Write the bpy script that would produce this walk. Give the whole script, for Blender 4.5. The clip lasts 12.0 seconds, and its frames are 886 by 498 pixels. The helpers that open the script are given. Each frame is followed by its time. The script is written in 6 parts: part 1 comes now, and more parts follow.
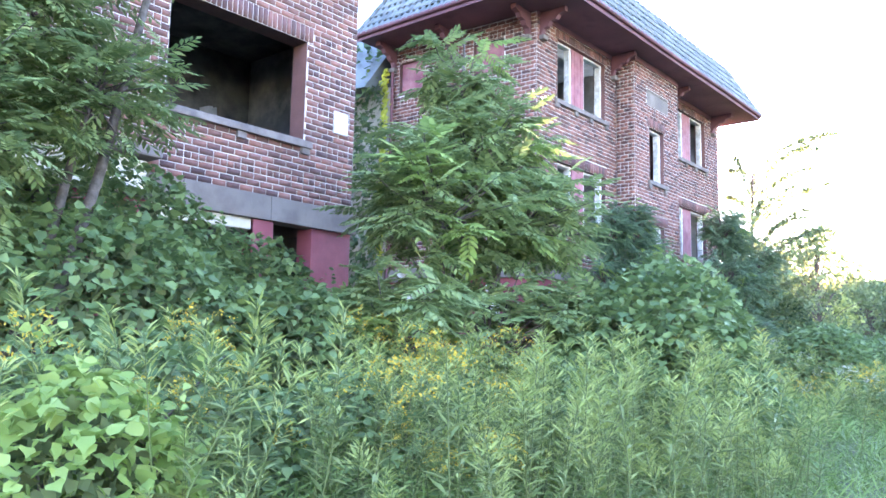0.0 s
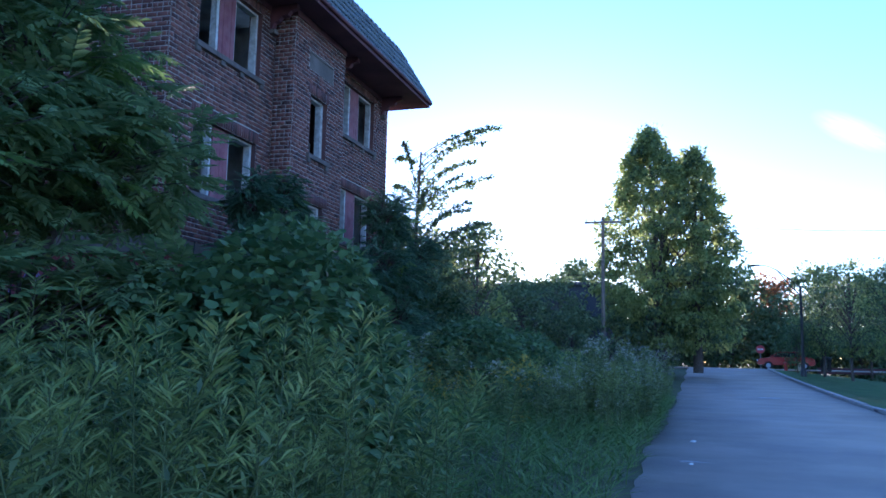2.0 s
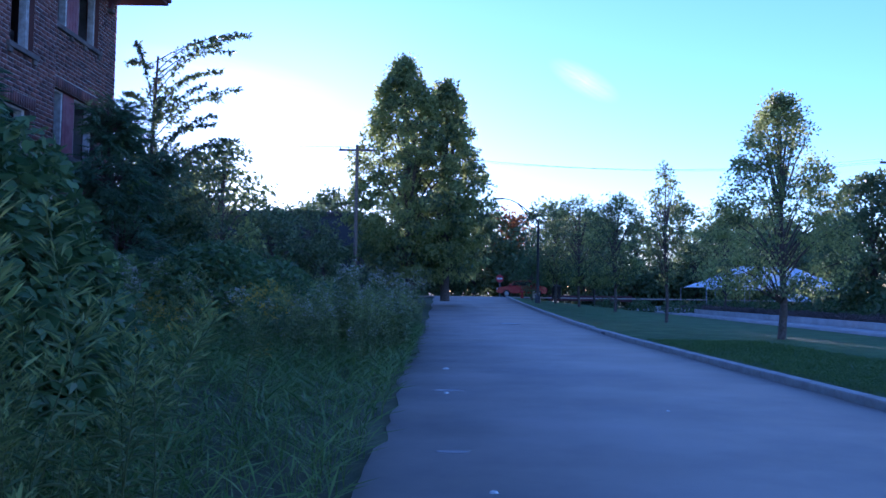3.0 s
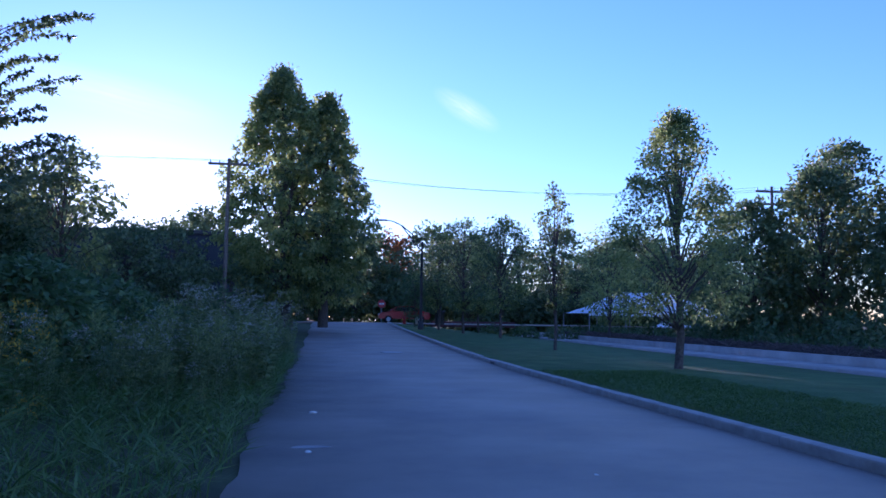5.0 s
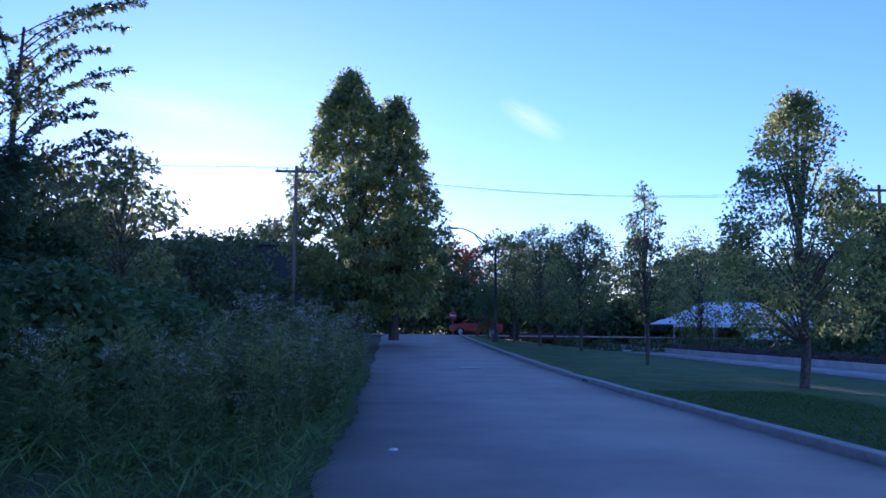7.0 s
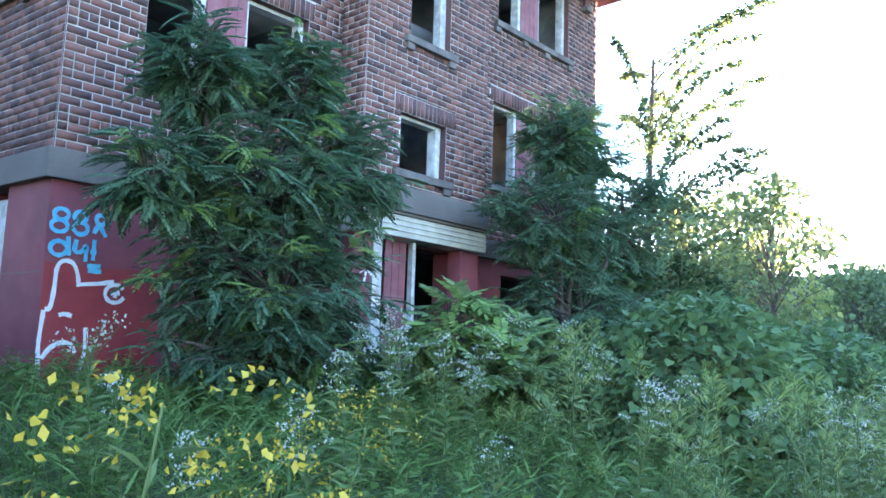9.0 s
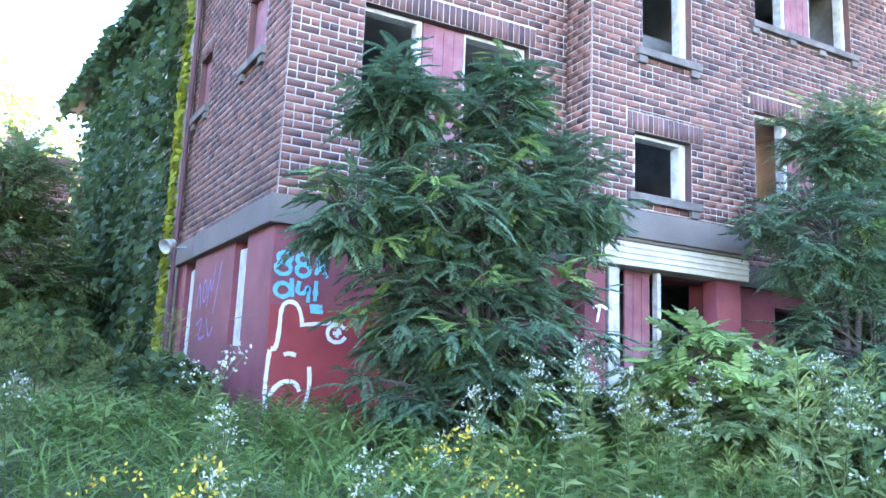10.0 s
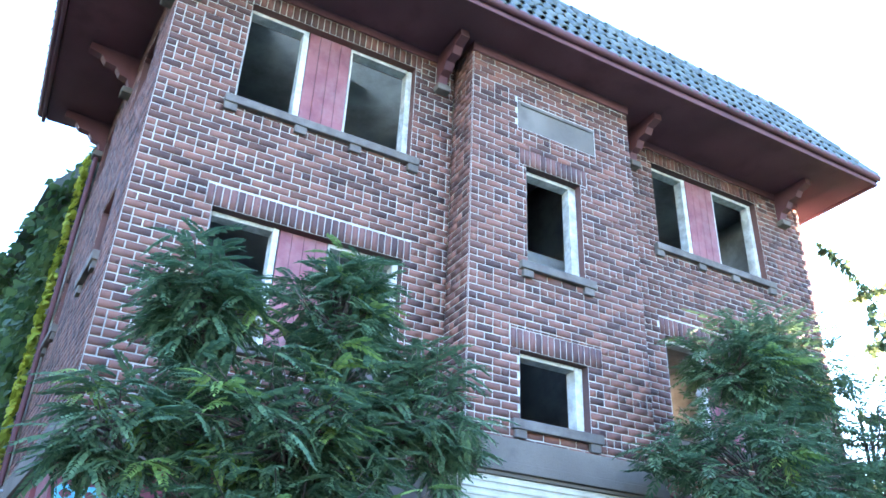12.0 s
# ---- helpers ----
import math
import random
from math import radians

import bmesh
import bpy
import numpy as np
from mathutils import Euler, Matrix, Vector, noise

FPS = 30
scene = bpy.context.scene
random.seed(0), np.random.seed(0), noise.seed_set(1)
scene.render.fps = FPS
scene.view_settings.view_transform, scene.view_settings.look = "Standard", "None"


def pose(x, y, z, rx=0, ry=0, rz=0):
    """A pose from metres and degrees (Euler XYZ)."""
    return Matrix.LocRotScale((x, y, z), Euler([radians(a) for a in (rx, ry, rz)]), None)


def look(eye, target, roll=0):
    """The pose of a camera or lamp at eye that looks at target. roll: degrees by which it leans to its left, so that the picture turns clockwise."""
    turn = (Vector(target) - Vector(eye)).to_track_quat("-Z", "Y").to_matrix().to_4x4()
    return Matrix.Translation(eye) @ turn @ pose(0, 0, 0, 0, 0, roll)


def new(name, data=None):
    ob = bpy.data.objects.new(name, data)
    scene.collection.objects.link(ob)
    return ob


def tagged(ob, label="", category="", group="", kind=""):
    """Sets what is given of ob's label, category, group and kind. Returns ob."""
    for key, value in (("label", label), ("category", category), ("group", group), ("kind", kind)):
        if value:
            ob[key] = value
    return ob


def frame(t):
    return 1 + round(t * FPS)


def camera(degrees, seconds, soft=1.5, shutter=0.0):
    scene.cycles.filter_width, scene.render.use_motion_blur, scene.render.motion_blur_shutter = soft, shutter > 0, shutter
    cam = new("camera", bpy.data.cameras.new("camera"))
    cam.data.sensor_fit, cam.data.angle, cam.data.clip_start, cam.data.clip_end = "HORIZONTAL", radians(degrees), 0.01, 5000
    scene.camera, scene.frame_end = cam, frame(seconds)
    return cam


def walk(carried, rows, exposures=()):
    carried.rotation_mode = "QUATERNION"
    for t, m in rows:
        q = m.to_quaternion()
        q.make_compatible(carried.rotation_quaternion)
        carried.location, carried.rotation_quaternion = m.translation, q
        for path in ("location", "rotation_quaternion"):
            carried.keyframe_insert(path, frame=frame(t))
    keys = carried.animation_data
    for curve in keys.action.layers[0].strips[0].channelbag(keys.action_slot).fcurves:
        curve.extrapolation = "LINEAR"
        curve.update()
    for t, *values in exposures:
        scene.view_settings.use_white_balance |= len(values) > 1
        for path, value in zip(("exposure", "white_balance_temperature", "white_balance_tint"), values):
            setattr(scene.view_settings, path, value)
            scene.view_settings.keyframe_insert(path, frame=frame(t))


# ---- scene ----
# World: y runs along the road, x to the right of it, z up; the road surface is z = 0.
cam = camera(57.86, 12.0, soft=1.6)
PATH = [
    (0.0, look((1.124, -0.446, 1.362), (-1.429, 2.590, 1.875), 1.25)),
    (0.5, look((1.007, 0.110, 1.394), (-1.328, 3.323, 1.867), 1.39)),
    (1.0, look((0.920, 0.761, 1.402), (-1.327, 3.969, 2.213), 1.70)),
    (1.5, look((0.822, 1.485, 1.375), (-1.132, 4.850, 2.301), 2.28)),
    (2.0, look((0.583, 2.171, 1.341), (-0.619, 5.949, 1.873), 1.20)),
    (2.5, look((0.370, 2.791, 1.245), (-0.063, 6.760, 1.493), 0.73)),
    (3.0, look((0.386, 3.305, 1.281), (0.392, 7.300, 1.493), 0.77)),
    (3.5, look((0.477, 3.866, 1.327), (0.765, 7.847, 1.587), 0.70)),
    (5.5, look((0.571, 6.093, 1.293), (1.187, 10.029, 1.650), 0.90)),
    (6.0, look((0.537, 6.645, 1.307), (1.182, 10.575, 1.680), 0.85)),
    (6.5, look((0.441, 7.186, 1.323), (0.995, 11.129, 1.713), 0.77)),
    (7.0, look((0.426, 7.708, 1.324), (0.680, 11.680, 1.723), 0.65)),
    (7.5, look((0.325, 8.290, 1.302), (-0.191, 12.235, 1.719), 0.41)),
    (7.7, look((0.303, 8.530, 1.327), (-0.544, 12.416, 1.753), 0.52)),
    (9.3, look((-0.288, 10.223, 1.393), (-3.203, 12.897, 1.985), 2.06)),
    (9.5, look((-0.264, 10.451, 1.386), (-3.377, 12.881, 2.022), 2.14)),
    (10.0, look((-0.221, 10.952, 1.365), (-3.716, 12.765, 2.072), 2.49)),
    (10.5, look((-0.316, 11.405, 1.360), (-3.904, 12.976, 2.172), 2.85)),
    (11.0, look((-0.444, 11.839, 1.369), (-3.946, 13.339, 2.587), 2.78)),
    (11.5, look((-0.670, 12.188, 1.378), (-3.907, 13.617, 3.244), 2.66)),
    (12.0, look((-0.696, 12.632, 1.387), (-3.796, 14.284, 3.300), 2.40)),
]
walk(cam, PATH, exposures=[
    (0.0, 5.85, 7250, 44), (1.2, 5.6, 7050, 38), (1.6, 4.4, 6100, 24), (2.0, 2.8, 5000, 34), (2.5, 2.35, 4650, 44), (5.5, 1.85, 4800, 50), (7.5, 1.95, 4800, 50),
    (8.1, 2.6, 5600, 26), (9.1, 5.2, 6500, 26), (10.0, 5.85, 6850, 38), (11.0, 6.0, 6900, 36), (12.0, 5.45, 6450, 28)])

# ---- sky and sun: low evening sun behind the far end of the building ----
SUN_AZ, SUN_EL = radians(13.0), radians(5.5)
world = bpy.data.worlds.new("evening_sky")
scene.world = world
world.use_nodes = True
wn, wl = world.node_tree.nodes, world.node_tree.links
sky = wn.new("ShaderNodeTexSky")
sky.sky_type, sky.sun_disc = "NISHITA", False
sky.sun_elevation, sky.sun_rotation = SUN_EL, -SUN_AZ
sky.air_density, sky.dust_density, sky.ozone_density = 1.0, 0.12, 3.0
wn["Background"].inputs["Strength"].default_value = 0.1
wl.new(sky.outputs[0], wn["Background"].inputs["Color"])
sun = new("sun", bpy.data.lights.new("sun", "SUN"))
sun.data.energy, sun.data.angle, sun.data.color = 3.0, radians(0.6), (1.0, 0.82, 0.58)
sun.matrix_world = look((0, 0, 0), (math.sin(SUN_AZ) * math.cos(SUN_EL), -math.cos(SUN_AZ) * math.cos(SUN_EL), -math.sin(SUN_EL)))


# ---- materials ----
def material(name, c1, c2, scale=6.0, rough=0.8, bump=0.0, bump_scale=40.0, metal=0.0, by="", translucent=0.0, stain=None, stain_scale=1.2, stain_amount=0.5, spec=0.3):
    """Two colours mixed by noise (and per piece), a second wide stain, fine bump."""
    m = bpy.data.materials.new(name)
    m.use_nodes = True
    n, l = m.node_tree.nodes, m.node_tree.links
    b = n["Principled BSDF"]
    b.inputs["Roughness"].default_value, b.inputs["Metallic"].default_value = rough, metal
    b.inputs["Specular IOR Level"].default_value = spec
    tc = n.new("ShaderNodeTexCoord")
    no = n.new("ShaderNodeTexNoise")
    no.inputs["Scale"].default_value, no.inputs["Detail"].default_value = scale, 4
    l.new(tc.outputs["Object"], no.inputs["Vector"])
    ra = n.new("ShaderNodeValToRGB")
    ra.color_ramp.elements[0].position, ra.color_ramp.elements[1].position = 0.32, 0.68
    ra.color_ramp.elements[0].color, ra.color_ramp.elements[1].color = (*c1, 1), (*c2, 1)
    if by:
        rnd = n.new("ShaderNodeObjectInfo" if by == "object" else "ShaderNodeNewGeometry")
        mx = n.new("ShaderNodeMath")
        mx.operation = "MULTIPLY_ADD"
        mx.inputs[1].default_value = 0.8
        l.new(rnd.outputs["Random" if by == "object" else "Random Per Island"], mx.inputs[0])
        ad = n.new("ShaderNodeMath")
        ad.operation = "MULTIPLY_ADD"
        ad.inputs[1].default_value, ad.inputs[2].default_value = 0.6, -0.2
        l.new(no.outputs["Fac"], ad.inputs[0])
        l.new(ad.outputs[0], mx.inputs[2])
        l.new(mx.outputs[0], ra.inputs["Fac"])
        ra.color_ramp.elements[0].position, ra.color_ramp.elements[1].position = 0.1, 0.9
    else:
        l.new(no.outputs["Fac"], ra.inputs["Fac"])
    out = ra.outputs["Color"]
    if stain:
        s = n.new("ShaderNodeTexNoise")
        s.inputs["Scale"].default_value, s.inputs["Detail"].default_value, s.inputs["Roughness"].default_value = stain_scale, 6, 0.65
        l.new(tc.outputs["Object"], s.inputs["Vector"])
        sr = n.new("ShaderNodeMapRange")
        sr.inputs["From Min"].default_value, sr.inputs["From Max"].default_value = 0.45, 0.7
        sr.inputs["To Max"].default_value = stain_amount
        l.new(s.outputs["Fac"], sr.inputs["Value"])
        mix = n.new("ShaderNodeMix")
        mix.data_type = "RGBA"
        l.new(sr.outputs[0], mix.inputs[0])
        l.new(out, mix.inputs[6])
        mix.inputs[7].default_value = (*stain, 1)
        out = mix.outputs[2]
    l.new(out, b.inputs["Base Color"])
    if bump:
        bn = n.new("ShaderNodeTexNoise")
        bn.inputs["Scale"].default_value, bn.inputs["Detail"].default_value = bump_scale, 5
        l.new(tc.outputs["Object"], bn.inputs["Vector"])
        bu = n.new("ShaderNodeBump")
        bu.inputs["Strength"].default_value, bu.inputs["Distance"].default_value = bump, 0.02
        l.new(bn.outputs["Fac"], bu.inputs["Height"])
        l.new(bu.outputs[0], b.inputs["Normal"])
    if translucent:
        tr = n.new("ShaderNodeBsdfTranslucent")
        ms = n.new("ShaderNodeMixShader")
        ms.inputs[0].default_value = translucent
        l.new(out, tr.inputs["Color"])
        l.new(b.outputs[0], ms.inputs[1])
        l.new(tr.outputs[0], ms.inputs[2])
        l.new(ms.outputs[0], n["Material Output"].inputs["Surface"])
    return m


def leaf_material(name, dark, light, translucent=0.4, rough=0.55):
    return material(name, dark, light, 0.8, rough, by="island", translucent=translucent, spec=0.35)


BRICK = dict(scale=5.0, rough=0.75, bump=0.35, bump_scale=70)
mat_brick = material("brick_dark_red", (0.08, 0.04, 0.038), (0.26, 0.108, 0.082), by="island", **BRICK)
mat_brick_piece = material("brick_dark_red_piece", (0.08, 0.04, 0.038), (0.26, 0.108, 0.082), by="object", **BRICK)
mat_soldier = material("brick_soldier", (0.085, 0.045, 0.045), (0.22, 0.095, 0.08), by="island", **BRICK)
mat_mortar = material("pale_mortar", (0.48, 0.43, 0.39), (0.64, 0.59, 0.54), 14, 0.9, 0.4, 120, stain=(0.2, 0.17, 0.16), stain_scale=0.9, stain_amount=0.35)
mat_stone = material("grey_brown_stone", (0.15, 0.125, 0.11), (0.25, 0.21, 0.18), 3, 0.85, 0.3, 60, stain=(0.07, 0.06, 0.055), stain_scale=1.5, stain_amount=0.7)
mat_sill = material("weathered_sill", (0.13, 0.105, 0.095), (0.22, 0.185, 0.165), 5, 0.85, 0.3, 60, stain=(0.07, 0.06, 0.055), stain_scale=3)
mat_maroon = material("maroon_paint", (0.26, 0.062, 0.075), (0.33, 0.09, 0.105), 2.5, 0.6, 0.15, 90, stain=(0.12, 0.04, 0.05), stain_scale=1.3, stain_amount=0.6)
mat_maroon_fresh = material("red_paint", (0.34, 0.045, 0.05), (0.40, 0.06, 0.06), 3, 0.5, 0.1, 90, stain=(0.2, 0.03, 0.04), stain_scale=2)
mat_board = material("faded_red_board", (0.22, 0.07, 0.085), (0.33, 0.12, 0.13), 4, 0.7, 0.25, 60, stain=(0.42, 0.26, 0.26), stain_scale=3, stain_amount=0.35)
mat_white = material("peeling_white_paint", (0.5, 0.49, 0.46), (0.7, 0.69, 0.66), 9, 0.6, 0.3, 70, stain=(0.3, 0.26, 0.22), stain_scale=7, stain_amount=0.8)
mat_cream = material("cream_wood", (0.55, 0.5, 0.4), (0.68, 0.63, 0.53), 5, 0.6, 0.2, 60, stain=(0.3, 0.25, 0.2), stain_scale=2)
mat_plaster = material("dirty_plaster", (0.26, 0.26, 0.25), (0.4, 0.4, 0.38), 2, 0.9, 0.2, 40, stain=(0.12, 0.11, 0.1), stain_scale=1.1, stain_amount=0.8)
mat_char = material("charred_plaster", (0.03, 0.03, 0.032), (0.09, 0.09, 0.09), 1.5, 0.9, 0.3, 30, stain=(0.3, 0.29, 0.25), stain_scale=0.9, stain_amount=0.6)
mat_eave = material("maroon_eave_wood", (0.13, 0.05, 0.06), (0.2, 0.08, 0.09), 3, 0.7, 0.2, 50, stain=(0.06, 0.03, 0.035), stain_scale=1.5)
mat_tile = material("glazed_blue_green_tile", (0.07, 0.088, 0.09), (0.15, 0.178, 0.178), 3, 0.5, 0.15, 40, by="island", spec=0.5, stain=(0.04, 0.07, 0.05), stain_scale=1.5, stain_amount=0.6)
mat_tile_piece = material("glazed_blue_green_tile_piece", (0.07, 0.088, 0.09), (0.15, 0.178, 0.178), 3, 0.5, 0.15, 40, by="object", spec=0.5, stain=(0.04, 0.07, 0.05), stain_scale=1.5, stain_amount=0.6)
mat_asphalt = material("worn_asphalt", (0.38, 0.325, 0.265), (0.46, 0.40, 0.335), 0.5, 0.85, 0.5, 160, stain=(0.24, 0.222, 0.21), stain_scale=0.35, stain_amount=0.6)
mat_concrete = material("pale_concrete", (0.33, 0.31, 0.28), (0.45, 0.43, 0.39), 2.5, 0.85, 0.3, 90, stain=(0.18, 0.17, 0.15), stain_scale=1.6, stain_amount=0.7)
mat_path = material("path_concrete", (0.36, 0.34, 0.32), (0.48, 0.46, 0.43), 1.5, 0.85, 0.2, 90, stain=(0.24, 0.22, 0.2), stain_scale=1)
mat_soil = material("weedy_soil", (0.05, 0.07, 0.03), (0.1, 0.12, 0.05), 2, 0.95, 0.6, 30, stain=(0.06, 0.045, 0.03), stain_scale=0.8)
mat_lawn = material("mown_lawn", (0.055, 0.125, 0.032), (0.11, 0.195, 0.06), 1.2, 0.9, 0.8, 90, stain=(0.085, 0.12, 0.04), stain_scale=0.25, stain_amount=0.5)
mat_bark = material("grey_brown_bark", (0.06, 0.048, 0.04), (0.14, 0.115, 0.1), 14, 0.9, 0.6, 30)
mat_stem = material("green_stem", (0.07, 0.11, 0.03), (0.13, 0.16, 0.06), 5, 0.7)
mat_black = material("black_metal", (0.015, 0.016, 0.018), (0.03, 0.03, 0.033), 8, 0.45, spec=0.5)
mat_galv = material("galvanised_grey", (0.3, 0.31, 0.33), (0.42, 0.43, 0.45), 6, 0.5, 0.1, 40, metal=0.3)
mat_pole = material("creosoted_pole", (0.14, 0.105, 0.08), (0.24, 0.19, 0.15), 9, 0.9, 0.4, 30)
mat_canvas = material("white_canvas", (0.74, 0.76, 0.8), (0.82, 0.83, 0.86), 1.2, 0.6, 0.1, 20, translucent=0.15)
mat_redpaint = material("red_car_paint", (0.32, 0.02, 0.025), (0.36, 0.03, 0.03), 2, 0.25, spec=0.6)
mat_glass_dark = material("dark_car_glass", (0.012, 0.014, 0.016), (0.02, 0.022, 0.025), 2, 0.08, spec=0.8)
mat_rubber = material("black_rubber", (0.012, 0.012, 0.012), (0.022, 0.022, 0.022), 8, 0.8)
mat_sprayblue = material("cyan_spray_paint", (0.07, 0.42, 0.6), (0.13, 0.52, 0.68), 14, 0.5)
mat_spraywhite = material("white_spray_paint", (0.68, 0.68, 0.7), (0.82, 0.82, 0.82), 14, 0.5)
mat_sprayviolet = material("violet_spray_paint", (0.22, 0.16, 0.4), (0.32, 0.25, 0.5), 14, 0.5)
mat_redsign = material("red_sign_paint", (0.42, 0.04, 0.045), (0.48, 0.06, 0.06), 5, 0.45)
mat_litter = material("crumpled_paper", (0.6, 0.6, 0.58), (0.75, 0.75, 0.72), 20, 0.8)
mat_orange = material("orange_cloth", (0.6, 0.2, 0.04), (0.7, 0.28, 0.06), 6, 0.8)
leaf_sumac = leaf_material("sumac_leaf", (0.10, 0.175, 0.06), (0.25, 0.34, 0.135))
leaf_locust = leaf_material("locust_leaf", (0.055, 0.125, 0.068), (0.16, 0.265, 0.135))
leaf_young = leaf_material("young_leaf", (0.16, 0.28, 0.07), (0.30, 0.42, 0.13), 0.45)
leaf_vine = leaf_material("vine_leaf", (0.06, 0.125, 0.045), (0.16, 0.255, 0.09))
leaf_ivy = leaf_material("ivy_leaf", (0.03, 0.075, 0.03), (0.10, 0.165, 0.06))
leaf_ivy_yellow = leaf_material("yellow_ivy_leaf", (0.341, 0.403, 0.046), (0.558, 0.558, 0.093))
leaf_weed = leaf_material("weed_leaf", (0.10, 0.165, 0.05), (0.28, 0.34, 0.12))
leaf_grass = leaf_material("rank_grass", (0.075, 0.16, 0.035), (0.20, 0.31, 0.08))
leaf_tip = leaf_material("pale_weed_tip", (0.20, 0.28, 0.07), (0.36, 0.42, 0.14))
leaf_dry = leaf_material("dry_grass", (0.248, 0.202, 0.093), (0.403, 0.341, 0.155))
leaf_park = leaf_material("park_tree_leaf", (0.17, 0.23, 0.07), (0.42, 0.46, 0.16), 0.6)
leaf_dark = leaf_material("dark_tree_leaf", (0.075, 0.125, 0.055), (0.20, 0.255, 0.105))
leaf_rust = leaf_material("rusty_autumn_leaf", (0.202, 0.085, 0.031), (0.372, 0.171, 0.062))
leaf_shrub = leaf_material("shrub_leaf", (0.054, 0.109, 0.039), (0.139, 0.217, 0.078))
leaf_heather = leaf_material("purple_grass", (0.139, 0.109, 0.093), (0.248, 0.186, 0.155))
flower_gold = leaf_material("goldenrod_bloom", (0.40, 0.27, 0.03), (0.60, 0.42, 0.05), 0.3)
flower_white = leaf_material("white_bloom", (0.38, 0.39, 0.31), (0.56, 0.57, 0.47), 0.3)


# ---- mesh helpers ----
def mesh_of(name, verts, faces, mats=(), index=None, smooth=False):
    """A mesh from arrays; faces is a list of index tuples or an (n, 4) array."""
    me = bpy.data.meshes.new(name)
    verts = np.asarray(verts, dtype=np.float32)
    if isinstance(faces, np.ndarray):
        n, k = faces.shape
        me.vertices.add(len(verts))
        me.vertices.foreach_set("co", verts.ravel())
        me.loops.add(n * k)
        me.loops.foreach_set("vertex_index", faces.astype(np.int32).ravel())
        me.polygons.add(n)
        me.polygons.foreach_set("loop_start", np.arange(0, n * k, k, dtype=np.int32))
        if index is not None:
            me.polygons.foreach_set("material_index", np.asarray(index, dtype=np.int32))
        me.update(calc_edges=True)
    else:
        me.from_pydata([tuple(v) for v in verts], [], faces)
        if index is not None:
            me.polygons.foreach_set("material_index", np.asarray(index, dtype=np.int32))
    for m in mats:
        me.materials.append(m)
    if smooth:
        me.polygons.foreach_set("use_smooth", np.ones(len(me.polygons), dtype=bool))
    return me


def part(name, bm, mat, parent=None, label=""):
    """Links a bmesh or a mesh as one object under a thing."""
    if isinstance(bm, bmesh.types.BMesh):
        me = bpy.data.meshes.new(name)
        bm.to_mesh(me)
        bm.free()
    else:
        me = bm
    if mat and not me.materials:
        me.materials.append(mat)
    ob = new(name, me)
    ob.parent = parent
    return tagged(ob, label)


def empty(name, m=None, **tags):
    ob = new(name)
    ob.empty_display_size = 0.1
    if m is not None:
        ob.matrix_basis = m
    return tagged(ob, **tags)


CUBE_F = np.array([(0, 3, 2, 1), (4, 5, 6, 7), (0, 1, 5, 4), (1, 2, 6, 5), (2, 3, 7, 6), (3, 0, 4, 7)])


def box_arrays(boxes):
    """Vertices and quads of many boxes given as rows x0 x1 y0 y1 z0 z1."""
    b = np.asarray(boxes, dtype=np.float64).reshape(-1, 6)
    x0, x1, y0, y1, z0, z1 = b.T
    v = np.stack([np.stack(c, 1) for c in ((x0, y0, z0), (x1, y0, z0), (x1, y1, z0), (x0, y1, z0), (x0, y0, z1), (x1, y0, z1), (x1, y1, z1), (x0, y1, z1))], 1)
    f = CUBE_F[None] + 8 * np.arange(len(b))[:, None, None]
    return v.reshape(-1, 3), f.reshape(-1, 4)


def bevel_box(x0, x1, y0, y1, z0, z1, r=0.01, jitter=0.0):
    """A bmesh box with rounded edges, its corners slightly uneven."""
    bm = bmesh.new()
    v, f = box_arrays([(x0, x1, y0, y1, z0, z1)])
    vs = [bm.verts.new([c + random.uniform(-jitter, jitter) for c in p]) for p in v]
    for q in f:
        bm.faces.new([vs[i] for i in q])
    if r:
        bmesh.ops.bevel(bm, geom=bm.edges[:], offset=r, segments=2, affect="EDGES", profile=0.6)
    return bm


def tube(points, radii, sides=6):
    """Vertices and quads of a tapered tube along points."""
    pts = [Vector(p) for p in points]
    vs, fs = [], []
    for i, p in enumerate(pts):
        d = (pts[min(i + 1, len(pts) - 1)] - pts[max(i - 1, 0)]).normalized()
        a = d.orthogonal().normalized()
        b = d.cross(a)
        for k in range(sides):
            w = 2 * math.pi * k / sides
            vs.append(tuple(p + radii[i] * (math.cos(w) * a + math.sin(w) * b)))
    for i in range(len(pts) - 1):
        for k in range(sides):
            k2 = (k + 1) % sides
            fs.append((i * sides + k, i * sides + k2, (i + 1) * sides + k2, (i + 1) * sides + k))
    return vs, fs


def tube_mesh(name, runs, mat, sides=6):
    """One mesh of several tubes: runs of (points, radii)."""
    V, Fq, o = [], [], 0
    for pts, rad in runs:
        v, f = tube(pts, rad, sides)
        V += v
        Fq += [tuple(i + o for i in q) for q in f]
        o += len(v)
    return mesh_of(name, V, np.array(Fq), [mat], smooth=True)


